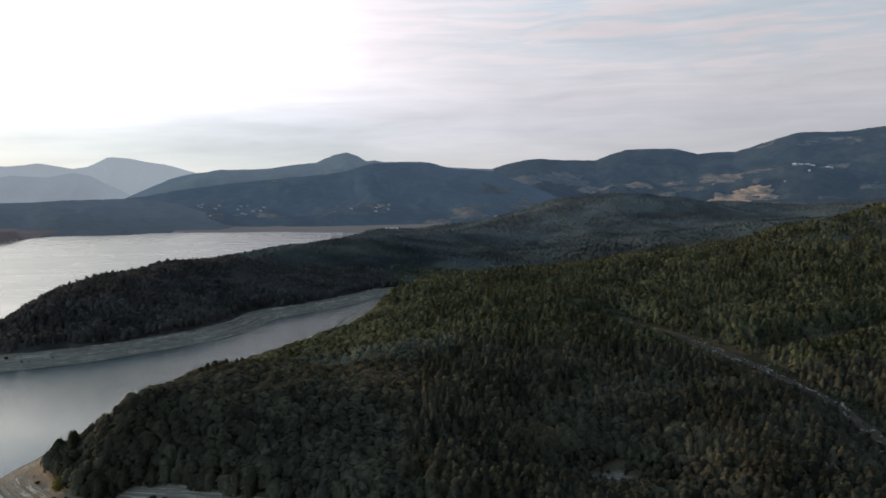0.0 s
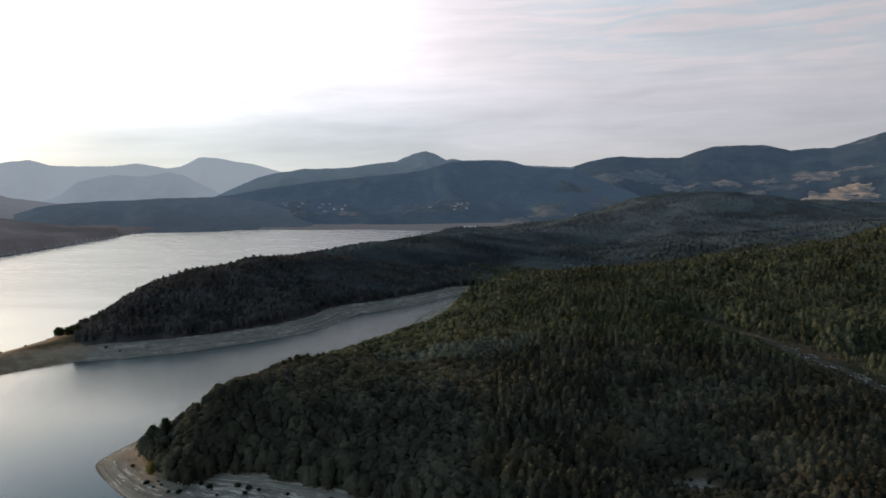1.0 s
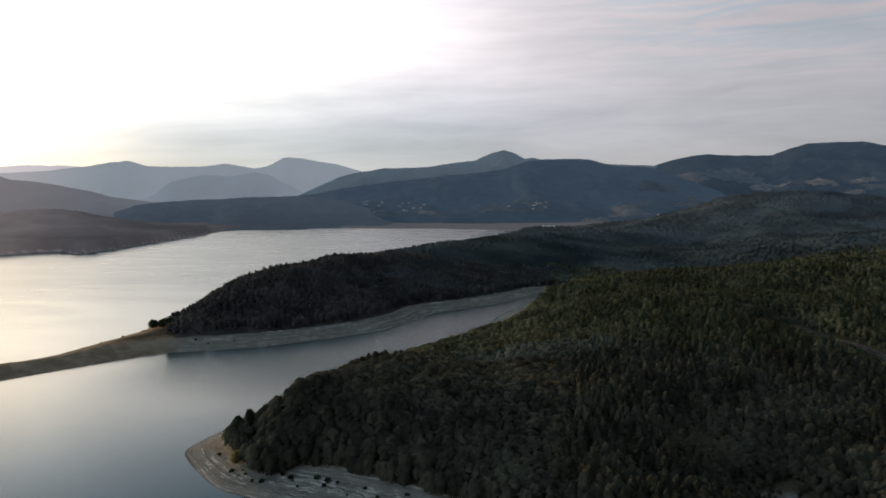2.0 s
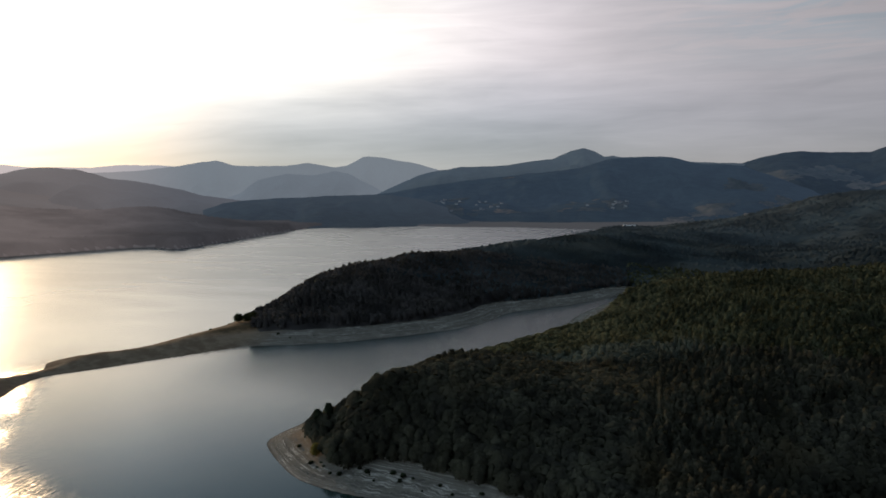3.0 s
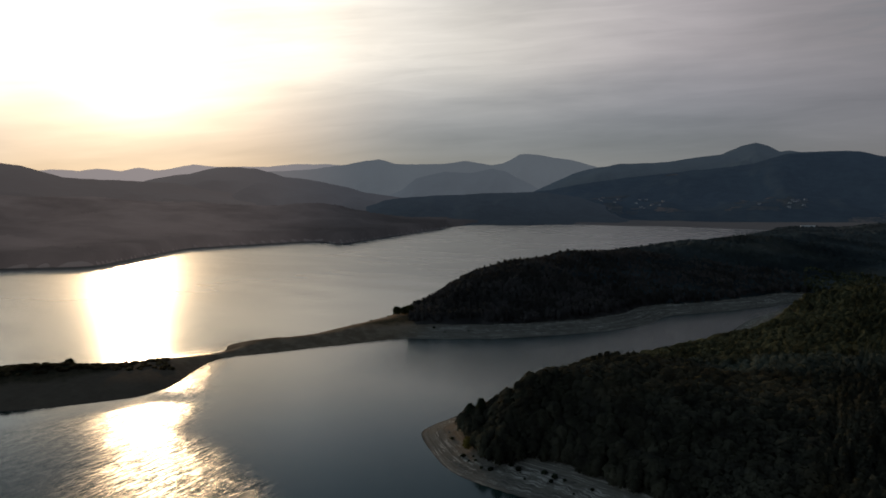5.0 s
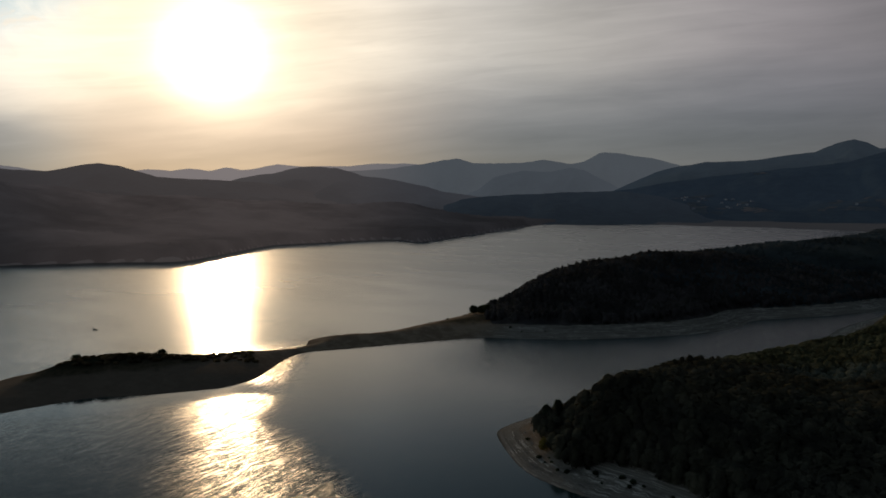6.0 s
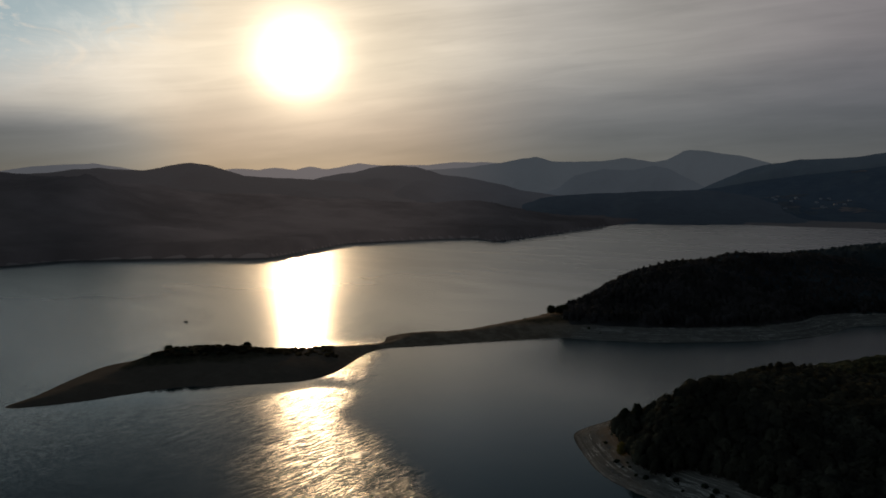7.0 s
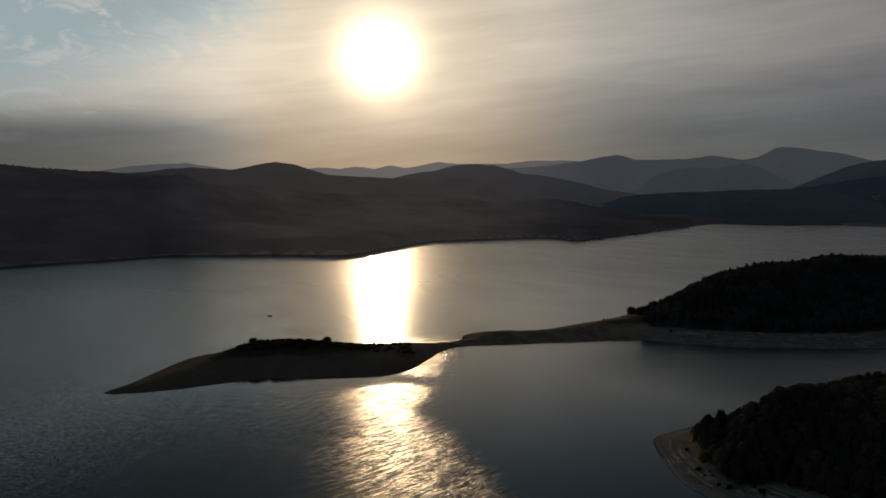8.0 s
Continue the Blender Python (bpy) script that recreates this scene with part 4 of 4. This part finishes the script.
def build_far_filler():
    """A sheet added between the far shore's crowns, glowing with their painted haze to hide darker ground."""
    bearings, radii = np.arange(28.5, 96.5, 0.32), np.arange(960, 1960, 8.5)
    r, b = np.meshgrid(radii, bearings, indexing="ij")
    x, y = (v.ravel() for v in polar(b, r))
    d = from_shore(x, y)
    z = land_height(x, y, d) - 1.0 + np.clip((d + 1) / 6, 0, 1) * (7.5 + 2.0 * fbm(x, y, 30, 3, 95))
    ob = mesh_object("far_filler", np.stack([x, y, z], -1), grid_faces(len(radii), len(bearings)), HAZE_GLOW_WOOD)
    return tagged(ob, "haze-toned filler sheet between the far shore's crowns", "forest", kind="stuff")


build_far_filler()


def part(name, verts, faces, mat, parent, smooth=False, label="", normals=None):
    ob = mesh_object(name, verts, faces, mat, smooth, normals)
    ob.parent = parent
    return tagged(ob, label)


def tube(points, radii, sides=7):
    """A tapered tube along a line of points."""
    pts = [Vector(p) for p in points]
    vs = []
    for k, (p, r) in enumerate(zip(pts, radii)):
        ahead = (pts[min(k + 1, len(pts) - 1)] - pts[max(k - 1, 0)]).normalized()
        side = ahead.orthogonal().normalized()
        other = ahead.cross(side)
        vs += [p + (side * math.cos(a) + other * math.sin(a)) * r for a in [2 * math.pi * i / sides for i in range(sides)]]
    return np.array(vs), grid_faces(len(pts), sides, True)


def join(pieces):
    vs, fs, at = [], [], 0
    for v, f in pieces:
        vs.append(v)
        fs.append(f + at)
        at += len(v)
    return np.concatenate(vs), np.concatenate(fs)


def build_tree(name, label, kind, height, width, clumps, mat, seed, group, limbs=6):
    """A tree of its own: a tapered trunk with limbs, and a crown of many clumps."""
    rng = np.random.RandomState(seed)
    root = tagged(new(name), label, "tree", group)
    lean = rng.uniform(-0.03, 0.03, 2) * height
    stem = [(0, 0, -0.5), (lean[0] * 0.4, lean[1] * 0.4, height * 0.4), (lean[0], lean[1], height * 0.9)]
    trunk = part("trunk", *tube(stem, (0.022 * height, 0.015 * height, 0.004 * height)), BARK, root, True)
    for k in range(limbs):
        a, z = k * 2.4, height * (0.28 + 0.09 * k)
        reach = width * 0.36 * (1 - k / 9)
        part("limb", *tube([(lean[0] * 0.5, lean[1] * 0.5, z), (math.cos(a) * reach, math.sin(a) * reach, z + height * (0.02 if kind == "pine" else 0.12))], (0.007 * height, 0.002 * height), 5), BARK, trunk, True)
    v, f = crown_shape(kind, clumps, rng)
    part("crown", v * (width, width, height), f, mat, root, normals=crown_normals(v))
    return root


def grow(kinds, spots, seed, low=0.75, high=1.2, offset=0.15):
    """Copies of the trees given, over the places given; the first of each kind stands at the first places."""
    rng = np.random.RandomState(seed)
    z = land_height(spots[:, 0], spots[:, 1])
    for k, (x, y) in enumerate(spots):
        size = rng.uniform(low, high)
        m = pose(x, y, z[k] - offset, 0, 0, rng.uniform(0, 360)) @ Matrix.Diagonal((size * rng.uniform(0.88, 1.12), size, size, 1))
        if k < len(kinds):
            kinds[k].matrix_basis = m
        else:
            ob = kinds[rng.randint(len(kinds))]
            place = copy_thing(ob, Matrix())
            place.matrix_basis = m


edge_kinds = [
    build_tree("pine_tree", "slender dark green pine at the wood's shore edge", "pine", 8.2, 4.9, 90, WOOD, 1, "trees along the headland shore", 3),
    build_tree("oak_tree", "round green broadleaf tree at the wood's shore edge", "leaf", 7.4, 4.8, 80, WOOD, 2, "trees along the headland shore", 3),
    build_tree("oak_tree", "round green broadleaf tree at the wood's shore edge", "leaf", 7.0, 5.0, 90, WOOD, 3, "trees along the headland shore", 3),
    build_tree("oak_tree", "round green broadleaf tree at the wood's shore edge", "leaf", 6.2, 4.6, 80, WOOD, 4, "trees along the headland shore", 3),
]
grow(edge_kinds, EDGE_SPOTS[np.random.RandomState(5).permutation(len(EDGE_SPOTS))][:290], 6)

# the two tall pines and the yellowing tree at the headland's point
tip_kinds = [build_tree("pine_tree", "tall dark pine standing at the headland's point", "leaf", 10.6, 4.4, 140, PINE, 11, "tall pines at the point"),
             build_tree("pine_tree", "tall dark pine standing at the headland's point", "leaf", 11.0, 4.8, 140, PINE, 12, "tall pines at the point")]
grow(tip_kinds, np.array([(-134.5, 243.0), (-131.0, 245.5)]), 13, 0.98, 1.05)
grow([build_tree("young_tree", "small yellowing broadleaf tree above the bank", "leaf", 5.4, 4.2, 90, AUTUMN, 14, "")], np.array([(-126.0, 226.0)]), 15, 0.95, 1.05)

# trees and scrub on the islet
islet_kinds = [build_tree("round_tree", "round dark broadleaf tree on the islet's crest", "leaf", 5.6, 5.8, 110, LEAF, 21, "trees on the islet"),
               build_tree("round_tree", "small round dark tree on the islet's crest", "leaf", 4.6, 4.8, 100, LEAF, 22, "trees on the islet")]
corner = [build_tree("round_tree", "round dark tree at the second headland's corner", "leaf", 7.4, 7.0, 130, LEAF, 24, "trees at the second headland's corner"),
          build_tree("round_tree", "small round dark tree at the second headland's corner", "leaf", 6.0, 6.6, 120, LEAF, 25, "trees at the second headland's corner")]
grow(corner, np.array([(-299.5, 428.0), (-293.5, 429.0), (-289.0, 431.5), (-287.0, 427.0), (-294.0, 434.0)]), 26, 0.9, 1.2)
grow(islet_kinds, np.array([(-390.0, 181.0), (-367.0, 217.5), (-386.0, 184.0)]), 23, 1.15, 1.3)
grow([build_tree("pine_tree", "small pointed tree in the islet's scrub", "pine", 4.6, 2.6, 70, PINE, 27, "pointed trees on the islet")], np.array([(-371.0, 206.0), (-352.0, 224.0), (-349.0, 231.0), (-345.5, 237.0), (-342.0, 244.0), (-337.0, 250.0)]), 28, 0.35, 0.6)


def islet_scrub():
    rng = np.random.RandomState(31)
    t, s = rng.uniform(0, 1, 480), rng.uniform(-1, 1, 480)
    x, y = -379 + 49 * t + s * 12, 167 + 86 * t - s * 7
    d = from_shore(x, y)
    keep = d > 6.5 + fbm(x, y, 15, 2, 61) * 4
    return np.stack([x[keep], y[keep]], 1)


def build_bush(label, height, width, clumps, mat, seed, group):
    rng = np.random.RandomState(seed)
    root = tagged(new("bush"), label, "bush", group)
    v, f = crown_shape("leaf", clumps, rng)
    v[:, 2] = (v[:, 2] - 0.14) * 1.15
    part("leaves", v * (width, width, height), f, mat, root, normals=crown_normals(v))
    stems = [tube([(0, 0, -0.2), (math.cos(a) * width * 0.25, math.sin(a) * width * 0.25, height * 0.6)], (0.05, 0.02), 5) for a in (0, 1.6, 3.1, 4.7)]
    part("stems", *join(stems), BARK, root, True)
    return root


SCRUB = foliage_material("dry_scrub", (0.085, 0.068, 0.042), (0.16, 0.125, 0.072), dry=(0.18, 0.135, 0.07))
scrub = islet_scrub()
bush_kinds = [build_bush("low brown-green bush in the islet's scrub", 1.9, 4.6, 90, SCRUB, 41, "bushes on the islet"),
              build_bush("low brown-green bush in the islet's scrub", 1.5, 4.8, 90, SCRUB, 42, "bushes on the islet"),
              build_bush("low yellowing bush in the islet's scrub", 1.7, 4.0, 90, SCRUB, 43, "bushes on the islet")]
grow(bush_kinds, scrub[:290], 44, 0.5, 0.9, 0.25)

# lone bushes and stones on the pale bank below the wood
bank_bushes = [build_bush("small dark bush on the pale bank", 1.3, 2.0, 40, PINE, 51, "bushes on the bank"), build_bush("small dark bush on the pale bank", 1.0, 1.5, 36, PINE, 52, "bushes on the bank")]


def bank_spots(count, seed, x0, x1, y0, y1, d0, d1):
    rng = np.random.RandomState(seed)
    x, y = rng.uniform(x0, x1, count * 60), rng.uniform(y0, y1, count * 60)
    d = from_shore(x, y)
    keep = (d > d0) & (d < d1)
    return np.stack([x[keep], y[keep]], 1)[:count]


grow(bank_bushes, np.concatenate([bank_spots(32, 61, -142, -20, 190, 240, 5, 16), bank_spots(9, 62, -318, -230, 385, 440, 8, 18)]), 63, 0.45, 1.15, 0.05)

# ---------------------------------------------------------------- stones, track, fields, houses, boat
STONE = plain_material("pale_stone", (0.21, 0.20, 0.185), 0.9, 0.3, 0.8)
TRACK_DIRT = plain_material("track_dirt", (0.066, 0.055, 0.046), 0.95, 0.7, 0.25)


def field_material(name, c):
    """Dry open land, patched with darker grass and lone trees."""
    m, n, p, out = material(name)
    here, xyz = place_of(n)
    base = n.mix(n.noise(here, 0.02, 4, 0.6), col(*[v * 0.6 for v in c]), col(*[v * 1.35 for v in c]))
    trees = n.span(n.noise(n.mapped(here, (1, 0.6, 1)), 0.022, 6, 0.72, 0.5), 0.46, 0.54)
    n.put(p.inputs["Base Color"], n.mix(n.math("MULTIPLY", trees, 0.65), base, col(0.034, 0.040, 0.034)))
    # haze painted as emission over the field
    haze_emission(n, p, here, xyz, 0.09, (0.40, 0.62, 1.0), (2200, 4250))
    return m


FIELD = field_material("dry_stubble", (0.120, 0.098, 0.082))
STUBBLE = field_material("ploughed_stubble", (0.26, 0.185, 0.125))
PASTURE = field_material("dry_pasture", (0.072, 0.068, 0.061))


def village_material(name, c, vary, scale):
    """Walls and roofs of the far villages, with the hills' haze painted on as emission."""
    m, n, p, out = material(name)
    here, xyz = place_of(n)
    n.put(p.inputs["Base Color"], n.mix(n.noise(here, scale, 5, 0.65), col(*[v * (1 - vary) for v in c]), col(*[v * (1 + vary) for v in c])))
    p.inputs["Roughness"].default_value = 0.9
    haze_emission(n, p, here, xyz, 0.11, (0.45, 0.64, 0.97), (1900, 3400))
    return m


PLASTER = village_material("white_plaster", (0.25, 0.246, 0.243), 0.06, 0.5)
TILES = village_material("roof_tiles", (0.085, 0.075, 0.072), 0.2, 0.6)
PANE = plain_material("dark_window", (0.03, 0.035, 0.04), 0.2, 0.1)
HULL = plain_material("dark_boat_paint", (0.04, 0.045, 0.05), 0.6, 0.2)


def stones(name, label, spots, low, high, seed, flat=0.5):
    rng = np.random.RandomState(seed)
    z = land_height(spots[:, 0], spots[:, 1])
    pieces = []
    for k, (x, y) in enumerate(spots):
        size = rng.uniform(low, high)
        v = OCTA_V * (size * rng.uniform(0.8, 1.8), size, size * flat) * rng.uniform(0.75, 1.2, (6, 1)) + rng.normal(0, size * 0.12, (6, 3))
        a = rng.uniform(0, 6.28)
        c, s = math.cos(a), math.sin(a)
        pieces.append((v @ np.array([(c, s, 0), (-s, c, 0), (0, 0, 1)]) + (x, y, z[k] + size * 0.1), OCTA_F))
    return tagged(mesh_object(name, *join(pieces), STONE, False), label, "stones", kind="stuff")


def build_track(name, label, line, wide, seed):
    """A rutted strip of bare ground laid over the slope."""
    p = np.array(line, float)
    fine = np.concatenate([p[k] + (p[k + 1] - p[k]) * np.linspace(0, 1, 8, endpoint=False)[:, None] for k in range(len(p) - 1)])
    ahead = np.gradient(fine, axis=0)
    side = np.stack([-ahead[:, 1], ahead[:, 0]], 1) / np.linalg.norm(ahead, axis=1)[:, None]
    across = np.linspace(-1, 1, 9)
    half = wide * (0.75 + 0.5 * value_noise(np.arange(len(fine)) / 3.0, np.zeros(len(fine)), seed))
    xy = fine[:, None] + side[:, None] * (across[None] * half[:, None])[..., None]
    z = land_height(xy[..., 0].ravel(), xy[..., 1].ravel()).reshape(xy.shape[:2])
    z = z + 0.35 * (1 - across[None] ** 4) + 0.12 * np.cos(across[None] * 6) - 0.1
    v = np.concatenate([xy, z[..., None]], -1).reshape(-1, 3)
    return tagged(mesh_object(name, v, grid_faces(len(fine), 9), TRACK_DIRT), label, "track", kind="structure")


build_track("road_1", "rough pale rubble track through the wood", TRACK, 2.8, 71)
build_track("road_2", "overgrown branch of the rubble track", SIDE_TRACK, 0.9, 72)


def along_track(count, seed, spread):
    """Places in loose heaps along the track."""
    rng = np.random.RandomState(seed)
    p = np.array(TRACK, float)
    heaps = rng.choice([2.6, 3.4, 4.3, 4.9, 5.3, 5.7, 6.4, 6.9, 7.2, 7.6, 8.1, 9.2, 10.1], count) + rng.normal(0, 0.16, count)
    k = heaps.astype(int)
    t = (heaps - k)[:, None]
    return p[k] + (p[k + 1] - p[k]) * t + rng.normal(0, spread, (count, 2))


stones("track_rubble", "pale broken rubble lying along the track", along_track(300, 73, 1.9), 0.22, 0.85, 74)
stones("bank_stones", "scattered pale stones on the drawdown bank", np.concatenate([bank_spots(320, 75, -158, -20, 188, 262, 1, 14), bank_spots(160, 76, -320, -120, 385, 560, 1, 16)]), 0.12, 0.45, 77, 0.4)


def on_hill(name, b, r):
    x, y = polar(b, r)
    return x, y, float(HILL_HEIGHT[name](np.array([b]), np.array([r]))[0])


def build_field(hill, b0, b1, r0, r1, mat, label, seed):
    """An open field draped over a far slope, with an uneven edge; bearings and distances of its sides."""
    rings, turns = 7, 72
    a = np.linspace(0, 2 * math.pi, turns, endpoint=False)
    box_like = 1.0 / np.maximum(np.abs(np.cos(a)), np.abs(np.sin(a))) ** 0.6
    edge = box_like * (0.45 + 0.55 * value_noise(np.cos(a) * 2.6 + seed * 3.1, np.sin(a) * 2.6 + seed, seed) + 0.5 * value_noise(np.cos(a) * 7 + seed, np.sin(a) * 7 + seed * 2.3, seed + 1))
    s = np.linspace(0.02, 1, rings)[:, None]
    bb = (b0 + b1) / 2 + s * edge * np.cos(a)[None] * (b1 - b0) / 2
    rr = (r0 + r1) / 2 + s * edge * np.sin(a)[None] * (r1 - r0) / 2
    x, y = polar(bb, rr)
    z = HILL_HEIGHT[hill](bb, rr) + 1.6 * np.clip(1.6 - s, 0, 1)
    ob = mesh_object("field", np.stack([x, y, z], -1).reshape(-1, 3), grid_faces(rings, turns, True), mat)
    return tagged(ob, label, "field", kind="structure")


for k, (hill, b0, b1, r0, r1, mat) in enumerate((
        ("hill_5", -7.9, -4.6, 3180, 3560, PASTURE), ("hill_5", -11.4, -7.5, 3330, 3700, PASTURE), ("hill_5", -13.4, -10.7, 3220, 3480, FIELD), ("hill_6", -3.5, -0.5, 2200, 2400, PASTURE), ("hill_6", -5.4, -2.8, 2680, 2800, PASTURE),
        ("hill_6", -7.3, -6.2, 2480, 2650, FIELD), ("hill_6", -6.2, -5.1, 2390, 2500, FIELD), ("hill_5", -16.6, -14.4, 3210, 3340, FIELD), ("hill_5", -18.7, -17.2, 3340, 3450, FIELD), ("hill_5", -20.1, -18.0, 3120, 3330, PASTURE),
        ("hill_5", -18.1, -16.4, 2970, 3120, FIELD), ("hill_5", -22.9, -19.9, 3300, 3500, FIELD), ("hill_5", -24.8, -22.9, 3380, 3440, FIELD), ("hill_5", -23.4, -20.6, 2710, 3080, STUBBLE), ("hill_5", -25.0, -22.3, 2880, 3130, STUBBLE),
        ("hill_5", -24.2, -23.4, 3160, 3260, PASTURE), ("hill_5", -29.6, -27.7, 3370, 3420, PASTURE), ("hill_5", -31.8, -30.3, 3070, 3230, PASTURE), ("hill_5", -29.5, -27.7, 2790, 2900, PASTURE),
        ("hill_6", 16.8, 18.7, 2615, 2660, PASTURE), ("hill_6", 17.0, 18.5, 2180, 2400, PASTURE), ("hill_6", 12.9, 14.7, 2265, 2335, FIELD), ("hill_6", 13.2, 14.1, 2945, 2980, FIELD), ("hill_6", 4.3, 6.1, 2280, 2440, PASTURE),
        ("hill_6", 5.8, 8.0, 2210, 2265, PASTURE), ("hill_6", 14.8, 16.0, 2565, 2600, PASTURE), ("hill_6", -0.7, 1.3, 2075, 2220, FIELD))):
    build_field(hill, b0, b1, r0, r1, mat, "faded dry pasture on the hillside" if mat == PASTURE else "dry straw-coloured field on the hillside", k + 1)

plots = np.random.RandomState(86)
for k in range(26):
    b = plots.uniform(12.5, 19.0) if k % 2 else plots.uniform(3.5, 9.5)
    r, half = plots.uniform(2190, 2640), plots.uniform(0.25, 0.8)
    build_field("hill_6", b - half, b + half, r - 15, r + plots.uniform(10, 35), FIELD if k % 3 == 0 else PASTURE, "small faded field among the village trees", 40 + k)


def box(x0, x1, y0, y1, z0, z1):
    v = np.array([(x, y, z) for z in (z0, z1) for x, y in ((x0, y0), (x1, y0), (x1, y1), (x0, y1))], float)
    return v, np.array([(3, 2, 1, 0), (4, 5, 6, 7), (0, 1, 5, 4), (1, 2, 6, 5), (2, 3, 7, 6), (3, 0, 4, 7)])


def build_house(name, label, long, wide, tall, roof, group):
    """A plastered house: walls, a pitched roof with eaves, a door and windows."""
    root = tagged(new(name), label, "house", group)
    part("wall", *box(-long / 2, long / 2, -wide / 2, wide / 2, -3, tall), PLASTER, root)
    e, h = 0.5, wide * 0.28
    v = np.array([(-long / 2 - e, -wide / 2 - e, tall), (long / 2 + e, -wide / 2 - e, tall), (long / 2 + e, wide / 2 + e, tall), (-long / 2 - e, wide / 2 + e, tall), (-long / 2 - e, 0, tall + h), (long / 2 + e, 0, tall + h)])
    faces = np.array([(0, 1, 5), (0, 5, 4), (2, 3, 4), (2, 4, 5), (0, 4, 3), (1, 2, 5), (0, 3, 2), (0, 2, 1)])
    part("roof", v, faces, roof, root)
    for k in range(max(2, int(long // 4))):
        x = -long / 2 + (k + 0.5) * long / max(2, int(long // 4))
        part("window", *box(x - 0.55, x + 0.55, -wide / 2 - 0.06, -wide / 2 + 0.05, 1.0, 2.4), PANE, root)
    part("door", *box(-0.5, 0.5, wide / 2 - 0.05, wide / 2 + 0.06, 0.0, 2.1), PANE, root)
    return root


WHITE_ROOF = plain_material("pale_sheet_roof", (0.48, 0.48, 0.49), 0.5, 0.08)
barn = build_house("barn", "long white barn on the lake's far bank", 30, 12, 5, WHITE_ROOF, "")
bx, by = polar(4.1, 1800.0)
barn.matrix_basis = pose(bx, by, float(land_height(np.array([bx]), np.array([by]))[0]), 0, 0, 10)
cottage = build_house("house", "small white house with a red tiled roof", 9, 7, 4.5, TILES, "houses of the far villages")
hall = build_house("long_house", "long white village building on the plateau slope", 18, 8, 4, WHITE_ROOF, "white buildings on the slope")


def settle(kind, hill, spots, seed, first=True):
    rng = np.random.RandomState(seed)
    for k, (b, r) in enumerate(spots):
        x, y, z = on_hill(hill, b, r)
        m = pose(x, y, z, 0, 0, b + rng.uniform(-40, 40))
        if k == 0 and first:
            kind.matrix_basis = m
        else:
            copy_thing(kind, m)


village = np.random.RandomState(81)
settle(hall, "hill_5", [(-26.2, 3385), (-26.6, 3390), (-27.0, 3395), (-27.35, 3400), (-28.3, 3395)], 82)
settle(cottage, "hill_6", [(village.uniform(13.6, 19.0), village.uniform(2230, 2620)) for _ in range(15)], 83)
settle(cottage, "hill_6", [(village.uniform(4.0, 8.0), village.uniform(2210, 2520)) for _ in range(9)], 84, False)
settle(cottage, "hill_5", [(village.uniform(-31, -25.5), village.uniform(3060, 3330)) for _ in range(4)], 85, False)


def build_boat():
    """A small open boat: a hull with pointed bow, two thwarts."""
    root = tagged(new("boat"), "small dark rowing boat afloat on the lake", "boat")
    vs = []
    for s in np.linspace(-1, 1, 9):
        half = 0.75 * (1 - max(0, s) ** 2.2) * (1 - 0.2 * max(0, -s))
        vs += [(s * 2.0, -half, 0.55 + 0.2 * max(0, s)), (s * 2.0, -half * 0.7, -0.1), (s * 2.0, half * 0.7, -0.1), (s * 2.0, half, 0.55 + 0.2 * max(0, s))]
    part("hull", np.array(vs), grid_faces(9, 4), HULL, root)
    part("transom", *box(-2.03, -1.97, -0.6, 0.6, -0.05, 0.55), HULL, root)
    for x in (-0.8, 0.5):
        part("thwart", *box(x - 0.15, x + 0.15, -0.6, 0.6, 0.35, 0.4), BARK, root)
    root.matrix_basis = pose(-490, 241, 0.0, 0, 0, 35) @ Matrix.Diagonal((0.8, 0.8, 0.8, 1))


build_boat()
